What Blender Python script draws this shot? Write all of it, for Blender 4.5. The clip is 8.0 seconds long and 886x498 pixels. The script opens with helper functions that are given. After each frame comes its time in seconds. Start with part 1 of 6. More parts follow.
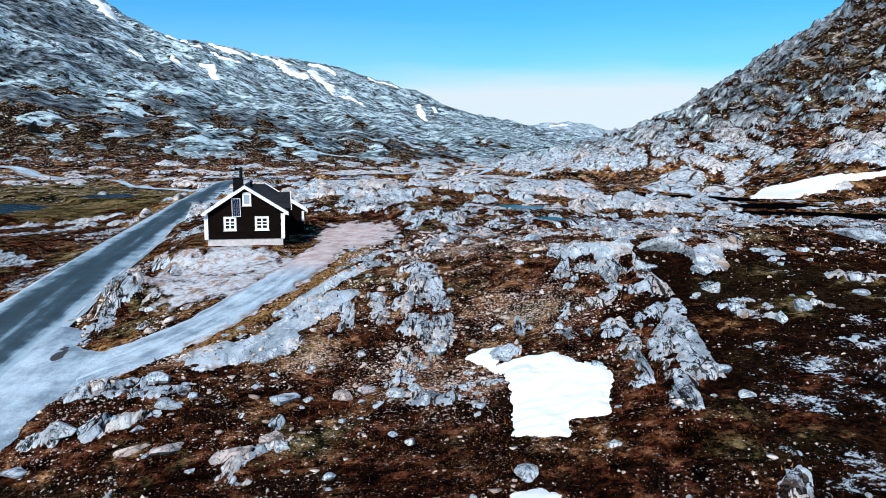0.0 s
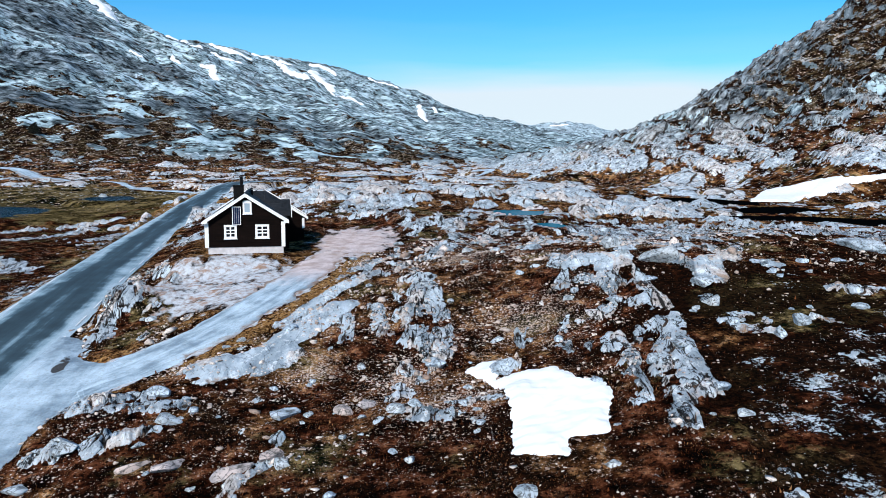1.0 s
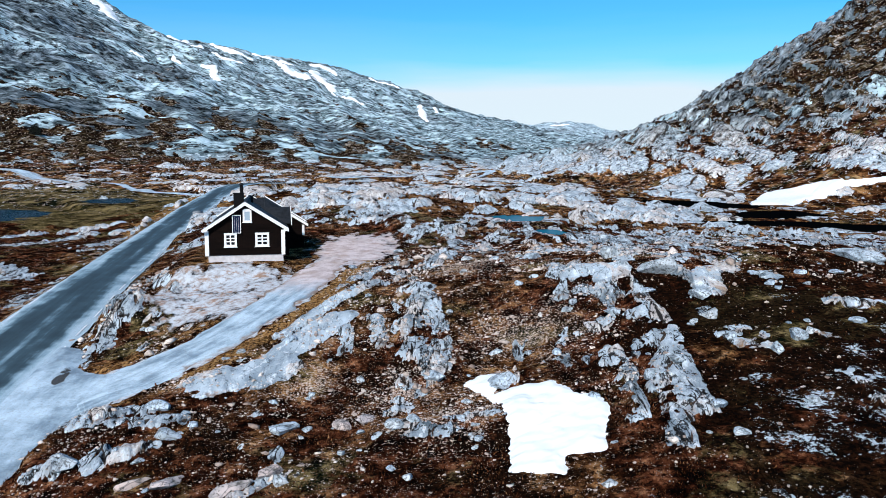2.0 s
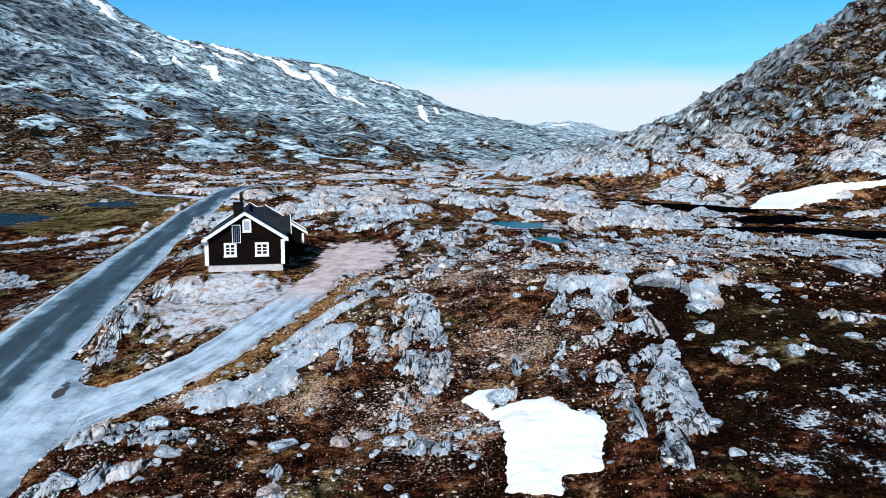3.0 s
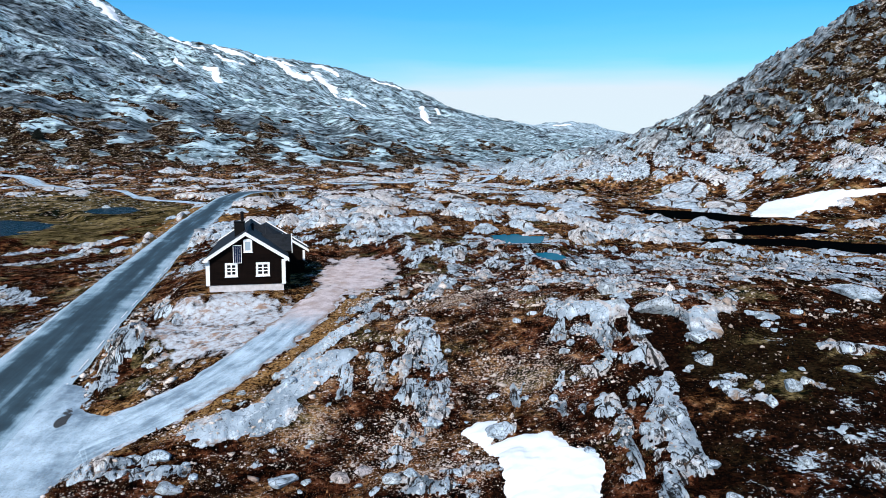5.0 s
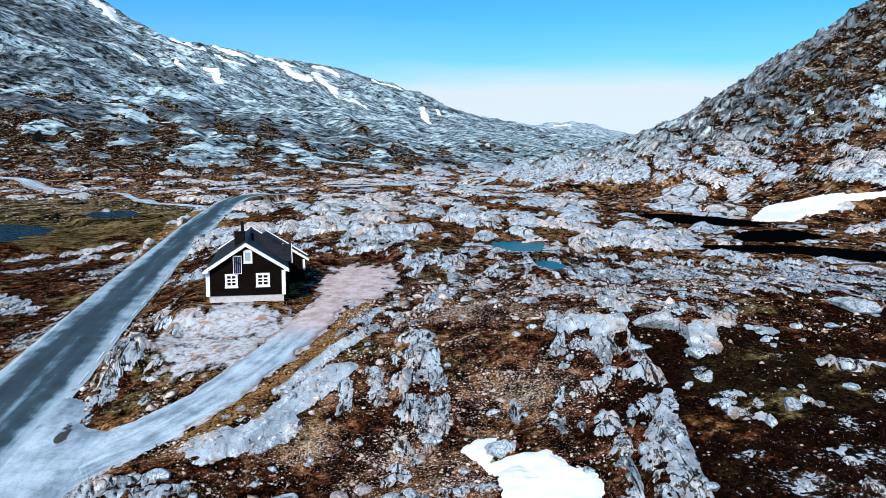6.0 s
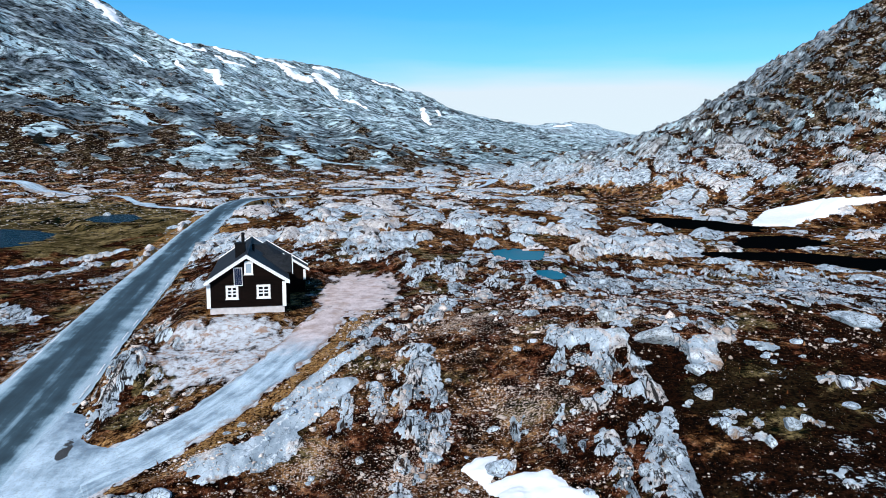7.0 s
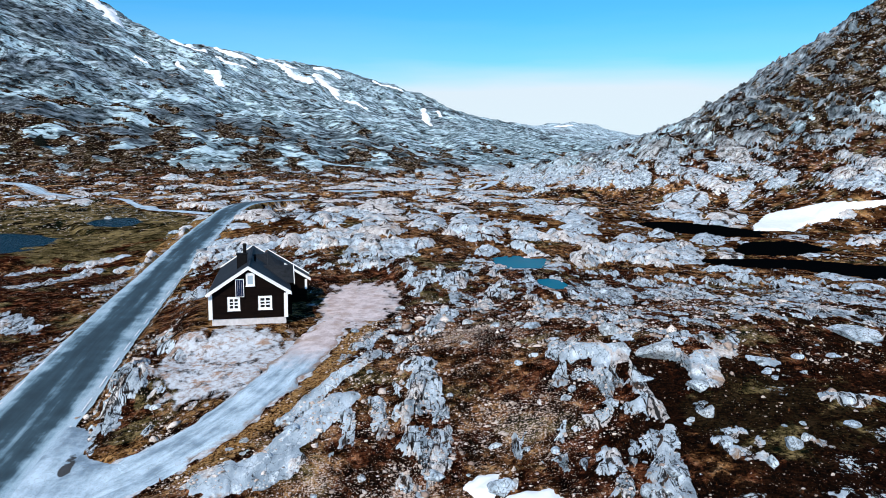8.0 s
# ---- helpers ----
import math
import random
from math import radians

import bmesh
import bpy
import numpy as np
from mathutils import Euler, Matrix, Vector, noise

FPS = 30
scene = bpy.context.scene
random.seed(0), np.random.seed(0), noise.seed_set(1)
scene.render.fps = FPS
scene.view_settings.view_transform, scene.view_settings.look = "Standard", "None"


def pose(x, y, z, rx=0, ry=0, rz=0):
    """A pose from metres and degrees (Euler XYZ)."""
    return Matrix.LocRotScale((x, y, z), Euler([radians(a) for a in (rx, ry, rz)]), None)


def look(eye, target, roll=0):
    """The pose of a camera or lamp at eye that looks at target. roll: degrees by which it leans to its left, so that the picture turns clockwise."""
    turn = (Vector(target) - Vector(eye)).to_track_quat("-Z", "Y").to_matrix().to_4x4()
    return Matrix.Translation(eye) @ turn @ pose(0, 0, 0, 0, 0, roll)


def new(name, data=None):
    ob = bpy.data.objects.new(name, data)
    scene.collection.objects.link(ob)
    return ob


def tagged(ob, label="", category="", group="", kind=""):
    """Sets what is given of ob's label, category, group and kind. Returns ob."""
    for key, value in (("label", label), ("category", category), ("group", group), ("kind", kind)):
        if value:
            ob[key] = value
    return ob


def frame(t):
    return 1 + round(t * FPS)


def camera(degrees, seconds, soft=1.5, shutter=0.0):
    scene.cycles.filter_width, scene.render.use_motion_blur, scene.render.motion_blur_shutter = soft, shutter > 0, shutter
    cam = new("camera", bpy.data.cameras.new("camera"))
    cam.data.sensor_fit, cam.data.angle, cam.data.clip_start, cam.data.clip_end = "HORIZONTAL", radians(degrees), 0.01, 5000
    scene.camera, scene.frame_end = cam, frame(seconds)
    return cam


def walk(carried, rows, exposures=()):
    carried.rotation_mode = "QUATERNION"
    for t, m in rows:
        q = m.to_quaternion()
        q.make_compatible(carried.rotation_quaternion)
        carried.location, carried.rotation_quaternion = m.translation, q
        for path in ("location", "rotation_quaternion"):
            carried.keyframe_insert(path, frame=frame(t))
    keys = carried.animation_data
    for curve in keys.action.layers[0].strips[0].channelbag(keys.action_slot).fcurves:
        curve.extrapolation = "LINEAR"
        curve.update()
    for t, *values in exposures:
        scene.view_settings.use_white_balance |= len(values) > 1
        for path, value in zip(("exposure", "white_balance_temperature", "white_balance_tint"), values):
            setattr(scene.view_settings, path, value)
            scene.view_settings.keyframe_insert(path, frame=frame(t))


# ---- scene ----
# The drone rises almost straight up.
cam = camera(60.9, 8.0, soft=0.5)
METRES, EYE, TILT, LEAN, TURN = 7.2, 8.6, -6.0, 0.0, 0.0
ROWS = [
    (0.0, 0.0, 0.0, 0.0, 0.0, 0.0, -0.0),
    (0.5, 0.002, -0.004, 0.0504, 0.01, -0.01, -0.01),
    (1.0, 0.003, -0.0106, 0.1017, 0.03, -0.03, -0.01),
    (1.5, 0.0081, -0.0194, 0.1523, 0.06, -0.05, -0.03),
    (3.0, 0.0392, -0.0591, 0.3276, 0.15, -0.1, -0.02),
    (3.5, 0.04, -0.0684, 0.3912, 0.17, -0.11, -0.03),
    (4.0, 0.0459, -0.0776, 0.4518, 0.2, -0.13, -0.05),
    (4.5, 0.0476, -0.0822, 0.5141, 0.23, -0.14, -0.04),
    (6.0, 0.0597, -0.0874, 0.708, 0.3, -0.15, -0.02),
    (6.5, 0.0583, -0.0928, 0.7779, 0.32, -0.16, -0.0),
    (7.0, 0.0591, -0.0952, 0.8488, 0.33, -0.15, -0.01),
    (7.5, 0.0545, -0.1011, 0.9161, 0.35, -0.17, 0.0),
    (8.0, 0.0498, -0.1052, 0.9876, 0.38, -0.16, -0.0),
]
walk(cam, [(t, pose(0, 0, EYE, TILT, LEAN, TURN) @ pose(METRES * x, METRES * y, METRES * z, 90 + pitch, roll, yaw)) for t, x, y, z, yaw, pitch, roll in ROWS])

# ---- light ----
SUN_ELEVATION, SUN_AZIMUTH = 36.5, 201.0   # degrees; azimuth clockwise from north (+y)
sun_way = Vector((math.sin(radians(SUN_AZIMUTH)) * math.cos(radians(SUN_ELEVATION)), math.cos(radians(SUN_AZIMUTH)) * math.cos(radians(SUN_ELEVATION)), math.sin(radians(SUN_ELEVATION))))
sun = new("sun", bpy.data.lights.new("sun", "SUN"))
sun.data.energy, sun.data.angle, sun.data.color = 4.6, radians(0.6), (1.0, 0.925, 0.83)
sun.matrix_world = look(sun_way * 100, (0, 0, 0))


def make_world():
    world = bpy.data.worlds.new("world")
    world.use_nodes = True
    nt = world.node_tree
    nt.nodes.clear()
    out = nt.nodes.new("ShaderNodeOutputWorld")
    back = nt.nodes.new("ShaderNodeBackground")
    sky = nt.nodes.new("ShaderNodeTexSky")
    sky.sky_type = "NISHITA"
    sky.sun_disc = False
    sky.sun_elevation, sky.sun_rotation = radians(SUN_ELEVATION), radians(SUN_AZIMUTH)
    sky.altitude, sky.air_density, sky.dust_density, sky.ozone_density = 900, 1.0, 0.4, 2.5
    # a thin veil of cloud low over the horizon
    geo = nt.nodes.new("ShaderNodeTexCoord")
    sep = nt.nodes.new("ShaderNodeSeparateXYZ")
    nt.links.new(geo.outputs["Generated"], sep.inputs[0])
    stretch = nt.nodes.new("ShaderNodeMapping")
    stretch.inputs["Scale"].default_value = (3.0, 3.0, 26.0)
    nt.links.new(geo.outputs["Generated"], stretch.inputs[0])
    noi = nt.nodes.new("ShaderNodeTexNoise")
    noi.inputs["Scale"].default_value, noi.inputs["Detail"].default_value = 1.0, 5.0
    nt.links.new(stretch.outputs[0], noi.inputs["Vector"])
    wob = nt.nodes.new("ShaderNodeMath")
    wob.operation, wob.inputs[1].default_value = "MULTIPLY_ADD", 0.045
    nt.links.new(noi.outputs[0], wob.inputs[0])
    nt.links.new(sep.outputs["Z"], wob.inputs[2])
    ramp = nt.nodes.new("ShaderNodeValToRGB")
    els = ramp.color_ramp.elements
    els[0].position, els[0].color = 0.118, (0.93, 0.93, 0.93, 1)
    els[1].position, els[1].color = 0.30, (0.0, 0.0, 0.0, 1)
    mid = els.new(0.142)
    mid.color = (0.48, 0.48, 0.48, 1)
    mid = els.new(0.160)
    mid.color = (0.20, 0.20, 0.20, 1)
    mid = els.new(0.21)
    mid.color = (0.05, 0.05, 0.05, 1)
    nt.links.new(wob.outputs[0], ramp.inputs[0])
    mix = nt.nodes.new("ShaderNodeMix")
    mix.data_type = "RGBA"
    nt.links.new(ramp.outputs[0], mix.inputs[0])
    tint = nt.nodes.new("ShaderNodeMix")
    tint.data_type, tint.blend_type, tint.inputs[0].default_value = "RGBA", "MULTIPLY", 1.0
    tint.inputs[7].default_value = SKY_TINT
    nt.links.new(sky.outputs[0], tint.inputs[6])
    nt.links.new(tint.outputs[2], mix.inputs[6])
    mix.inputs[7].default_value = CLOUD
    nt.links.new(mix.outputs[2], back.inputs[0])
    back.inputs[1].default_value = SKY_STRENGTH
    nt.links.new(back.outputs[0], out.inputs[0])
    scene.world = world


SKY_TINT, CLOUD, SKY_STRENGTH = (0.27, 1.27, 1.70, 1), (8.3, 9.2, 9.9, 1), 0.090
make_world()
scene.view_settings.exposure = 0.09
# ---- the lie of the land: plain functions of x and y ----
def grad_noise(x, y, seed=0):
    """Smooth noise of about -1 to 1, one swell a metre."""
    table = np.random.RandomState(seed)
    perm = np.concatenate([table.permutation(512)] * 2)
    turn = table.rand(512) * 2 * np.pi
    gx, gy = np.cos(turn), np.sin(turn)
    xi, yi = np.floor(x).astype(np.int64), np.floor(y).astype(np.int64)
    xf, yf = x - xi, y - yi
    u, v = xf * xf * xf * (xf * (xf * 6 - 15) + 10), yf * yf * yf * (yf * (yf * 6 - 15) + 10)
    xi, yi = xi & 511, yi & 511

    def corner(dx, dy):
        h = perm[perm[(xi + dx) & 511] + ((yi + dy) & 511)]
        return gx[h] * (xf - dx) + gy[h] * (yf - dy)
    a = corner(0, 0) * (1 - u) + corner(1, 0) * u
    b = corner(0, 1) * (1 - u) + corner(1, 1) * u
    return 1.5 * (a * (1 - v) + b * v)


def fbm(x, y, octaves, seed, gain=0.5):
    total, amp = 0.0, 1.0
    for k in range(octaves):
        total = total + amp * grad_noise(x * 2 ** k + 17.3 * k, y * 2 ** k - 9.1 * k, seed + k)
        amp *= gain
    return total


def blocks(x, y, seed):
    """Rock cut into irregular blocks about one unit across: distance from the nearest joint, a random number for each block, and the way from its middle."""
    table = np.random.RandomState(seed)
    perm = np.concatenate([table.permutation(512)] * 2)
    jx, jy, tone = table.rand(512), table.rand(512), table.rand(512)
    xi, yi = np.floor(x).astype(np.int64), np.floor(y).astype(np.int64)
    f1, f2 = np.full(np.shape(x), 9.0), np.full(np.shape(x), 9.0)
    who, ox = np.zeros(np.shape(x)), np.zeros(np.shape(x))
    for dx in (-1, 0, 1):
        for dy in (-1, 0, 1):
            h = perm[perm[(xi + dx) & 511] + ((yi + dy) & 511)]
            ax = x - (xi + dx + jx[h])
            d = np.hypot(ax, y - (yi + dy + jy[h]))
            first = d < f1
            f2 = np.where(first, f1, np.minimum(f2, d))
            who, ox, f1 = np.where(first, tone[h], who), np.where(first, ax, ox), np.where(first, d, f1)
    return f2 - f1, who, ox


def step(a, b, v):
    s = np.clip((v - a) / (b - a), 0, 1)
    return s * s * (3 - 2 * s)


def along(px, py, x, y):
    """Distance to a line of points, its side (left: plus), and where along it (0, 1, 2 ... at its points)."""
    best = np.full(np.shape(x), 1e18)
    side, where = np.zeros(np.shape(x)), np.zeros(np.shape(x))
    for i in range(len(px) - 1):
        dx, dy = px[i + 1] - px[i], py[i + 1] - py[i]
        s = np.clip(((x - px[i]) * dx + (y - py[i]) * dy) / (dx * dx + dy * dy), 0, 1)
        ox, oy = x - px[i] - s * dx, y - py[i] - s * dy
        d = ox * ox + oy * oy
        near = d < best
        best = np.where(near, d, best)
        side = np.where(near, np.sign(dx * (y - py[i]) - dy * (x - px[i])), side)
        where = np.where(near, i + s, where)
    return np.sqrt(best), side, where


def signed(outline, x, y):
    """Distance inside (plus) or outside (minus) a closed outline."""
    px, py = [p[0] for p in outline] + [outline[0][0]], [p[1] for p in outline] + [outline[0][1]]
    odd = np.zeros(np.shape(x), bool)
    for x0, y0, x1, y1 in zip(px, py, px[1:], py[1:]):
        odd ^= ((y0 > y) != (y1 > y)) & (x < (x1 - x0) * (y - y0) / (y1 - y0 + 1e-9) + x0)
    d = along(px, py, x, y)[0]
    return np.where(odd, d, -d)


# valley floor
FLOOR_Y = (-3000, -50, 0, 40, 60, 90, 120, 200, 350, 600, 2000, 4600)
FLOOR_Z = (-20, -4, -2.5, -0.8, 1.2, 2.6, 4.0, 4.6, 5.5, 8, 20, 40)
HILLS = []


def hill(x, y, h, r):
    HILLS.append((x, y, h, r))


hill(-30, 30, -1.9, 12); hill(-28, 50, -2.4, 11); hill(-38, 75, -2.1, 14); hill(-46, 105, -1.4, 16)
hill(-75, 110, -2.2, 20); hill(-80, 155, -2.7, 28); hill(-75, 200, -2.3, 28); hill(-20, 64, 1.2, 9)
hill(-17, 38, 1.2, 8); hill(-5, 36, -0.5, 7); hill(3, 28, -0.4, 7); hill(-2, 54, 0.7, 9)
hill(10, 55, 1.3, 9); hill(20, 45, 1.3, 9); hill(16, 34, 0.4, 8); hill(26, 58, 1.2, 10)
hill(14, 26, 0.7, 7); hill(40, 66, 1.1, 12); hill(-14, 100, 1.7, 17); hill(0, 120, 1.8, 18)
hill(14, 80, 0.7, 12); hill(50, 98, 0.3, 18); hill(62, 155, -1.6, 24); hill(-48, 180, 2.8, 22)
hill(35, 35, 2.4, 14); hill(-20, 14, -2.1, 12); hill(22, 12, 0.9, 10); hill(-60, 60, -1.5, 16)
hill(-24.0, 55, 1.3, 2.6); hill(20, 150, 1.2, 14); hill(-25, 150, 1.3, 14); hill(-60, 330, 1.5, 40); hill(58, 152, -0.9, 10)
hill(3, 44.5, -0.9, 4); hill(-4, 61, -0.8, 4); hill(13, 49.5, 0.6, 3.5); hill(28, 58, 0.6, 7)

# crest lines of the mountains: x, y, height
LEFT_X = (-900, -620, -379, -340, -295, -162, -80, -21, 15, 120, 240)
LEFT_Y = (300, 620, 850, 905, 960, 1060, 1140, 1180, 1250, 1600, 2100)
LEFT_Z = (400, 286, 194, 165, 164, 148, 133, 104, 92, 66, 38)
RIGHT_X = (420, 300, 215, 185, 172, 160, 152, 143, 132, 126, 116, 100, 82, 62, 48)
RIGHT_Y = (140, 230, 300, 330, 348, 375, 387, 400, 435, 460, 490, 500, 505, 505, 505)
RIGHT_Z = (262, 186, 115, 89, 75.5, 65.5, 54, 45.5, 35, 32.5, 29, 25, 21, 16, 8)
FAR_X = (-300, 60, 131, 219, 325, 385, 437, 520, 700)
FAR_Y = (2150, 2050, 2000, 2000, 2000, 2000, 2000, 2050, 2100)
FAR_Z = (182, 143, 132, 121, 127, 120, 104, 82, 55)


def mountains(x, y):
    """Height above the valley floor of the three ranges, and how far up each one a place lies."""
    steps = np.arange(len(LEFT_X))
    wob = 14 * fbm(x / 120, y / 120, 3, 40)
    d, side, w = along(LEFT_X, LEFT_Y, x, y)
    d_left = np.maximum(np.where(side < 0, d + wob * step(0, 90, d), -d), -400)
    up_left = np.where(d_left > 0, np.clip(1 - d_left / 610, 0, 1) ** 1.65, 1 + d_left / 900)
    z_left = up_left * (np.interp(w, steps, LEFT_Z) - 9)
    steps = np.arange(len(RIGHT_X))
    d, side, w = along(RIGHT_X, RIGHT_Y, x, y)
    wide = np.interp(w, steps, (330, 250, 180, 152, 150, 150, 150, 150, 150, 150, 140, 120, 90, 70, 60))
    d_right = np.where(side > 0, d + 0.35 * wob * step(0, 40, d), -0.7 * d)
    up_right = np.where(d_right > 0, np.clip(1 - d_right / wide, 0, 1) ** 1.2, np.clip(1 + d_right / 400, 0.0, 1))
    z_right = up_right * (np.interp(w, steps, RIGHT_Z) - 6)
    steps = np.arange(len(FAR_X))
    d, side, w = along(FAR_X, FAR_Y, x, y)
    up_far = np.clip(1 - d / 750, 0, 1) ** 1.3
    z_far = up_far * (np.interp(w, steps, FAR_Z) - 15)
    d2, side, w = along((300, 520, 700, 1000), (3600, 3600, 3700, 3900), x, y)
    z_far = np.maximum(z_far, np.clip(1 - d2 / 900, 0, 1) * np.interp(w, (0, 1, 2, 3), (120, 150, 150, 110)))
    return z_left, z_right, z_far, np.clip(up_left, 0, 1), np.clip(up_right, 0, 1), up_far


# road, drive and yard
ROAD_X = (-23.0, -25.0, -27.3, -29.2, -32.1, -36.4, -39.2, -43.7, -48.2, -54.2, -55.6, -54.4, -48)
ROAD_Y = (8, 24, 40, 53, 67, 87.5, 102, 125, 150, 188, 205, 220, 245)
ROAD_Z = (-5.6, -4.4, -2.8, -1.5, -0.65, 0.2, 0.85, 1.85, 3.1, 5.2, 5.9, 6.0, 5.6)
ROAD_HALF = (3.5, 3.5, 3.5, 3.45, 3.3, 3.3, 3.2, 3.2, 3.2, 3.1, 3.0, 2.9, 2.8)
MOUTH = ((-28.0, 51.0), (-25.6, 50.4), (-24.4, 48.2), (-23.4, 46.3), (-22.6, 44.7), (-21.4, 43.9), (-19.5, 43.8), (-17.4, 40.6), (-18.9, 36.8), (-19.5, 32.5), (-19.0, 27.0), (-26.0, 27.0))   # where drive and road meet
DRIVE_X = (-23.4, -20.7, -18.1, -15.3, -13.0, -11.4, -10.4, -9.8)
DRIVE_Y = (38.4, 40.6, 42.3, 46.0, 50.4, 56.3, 62.0, 67.0)
DRIVE_Z = (-3.35, -2.74, -2.04, -1.1, 0.0, 0.9, 1.5, 1.9)
DRIVE_HALF = (3.4, 3.1, 2.6, 2.1, 1.9, 1.9, 1.9, 1.6)
HOUSE_X, HOUSE_Y, HOUSE_Z, HOUSE_TURN = -17.03, 64.85, 2.1, 13.0


def smooth_line(px, py, n):
    """Many points along a rounded line (Catmull-Rom): index along it, x, y."""
    s = np.linspace(0, len(px) - 1, n)
    i = np.clip(s.astype(int), 0, len(px) - 2)
    f = s - i

    def curve(p):
        p = np.concatenate([[2 * p[0] - p[1]], p, [2 * p[-1] - p[-2]]])
        a, b, c, d = p[i], p[i + 1], p[i + 2], p[i + 3]
        return 0.5 * (2 * b + (c - a) * f + (2 * a - 5 * b + 4 * c - d) * f * f + (3 * b - a - 3 * c + d) * f ** 3)
    return s, curve(np.array(px, float)), curve(np.array(py, float))


# gravel track across the plain, and the road where it shows again up the valley
TRACK_X, TRACK_Y = (-57, -70, -83, -90, -105, -119, -135, -145, -160, -172), (206, 222, 226, 230, 254, 268, 273, 273, 288, 292)
FAR_ROAD_X, FAR_ROAD_Y = (-42, -26, -11, 3, 16, 21, 15), (283, 289, 298, 318, 332, 344, 356)
POOLS = []


def pool(x, y, rx, ry, turn, level):
    POOLS.append((x, y, rx, ry, turn, level))


pool(-95, 146, 15, 25, 33, 1.0)      # lake on the plain
pool(-84, 191, 6.2, 18.5, 23.5, 2.0)     # small tarn
pool(54, 121.5, 6.6, 13, -33, 2.75)     # dark lake under the slope, in three reaches
pool(44.5, 102, 10.5, 5.6, -12, 2.74)
pool(56, 92, 10, 8.0, -35, 2.73)
pool(53.5, 164, 10, 20, 10, 2.6)
pool(9.2, 93, 3.7, 5.8, 0, 4.0)       # blue puddles in the rock
pool(11.4, 79.2, 1.35, 3.6, 0, 3.45)
pool(1.9, 118.5, 1.9, 3.6, 0, 4.3)

def mouth_level(x, y):
    """The apron follows the road and climbs towards the drive."""
    edge = np.interp(y, ROAD_Y, ROAD_X) + 3.4
    return np.interp(y, ROAD_Y, ROAD_Z) - 0.05 - 0.10 * step(0.1, 0.7, edge - x) + np.interp(y, (34, 38, 42.5), (0.0, 0.03, 0.085)) * np.clip(x - edge, 0, 7)


RIBS = []
RIME = ((18.2, 31.5, 1.2), (17.0, 28.6, 1.3), (15.1, 30.1, 2.0), (13.8, 26.9, 1.8), (14.2, 32.5, 0.8), (19.7, 34.6, 1.3), (18.6, 31.3, 1.7), (17.2, 28.4, 1.6), (22.7, 37.6, 1.1), (20.4, 43.1, 0.8), (15.9, 25.9, 1.8), (21.0, 45.6, 0.6), (-38.0, 172.0, 14.0), (12.7, 21.8, 2.0))   # frosty flakes on black heath
SPECKS = ((0.6, 33.4, 2.6), (5.0, 44.0, 3.5), (2.5, 60.0, 4.5), (-1.6, 37.4, 2.2), (-3.8, 35.5, 1.2), (-6.5, 40.0, 2.0))   # drifts of small pale flakes


def rib(x0, y0, x1, y1, wide, high, rock=1.0):
    """A spine of bare rock from one place to another."""
    RIBS.append((x0, y0, x1, y1, wide, high, rock))


SMOOTH_ROAD = smooth_line(ROAD_X, ROAD_Y, 90)
SMOOTH_DRIVE = smooth_line(DRIVE_X, DRIVE_Y, 60)


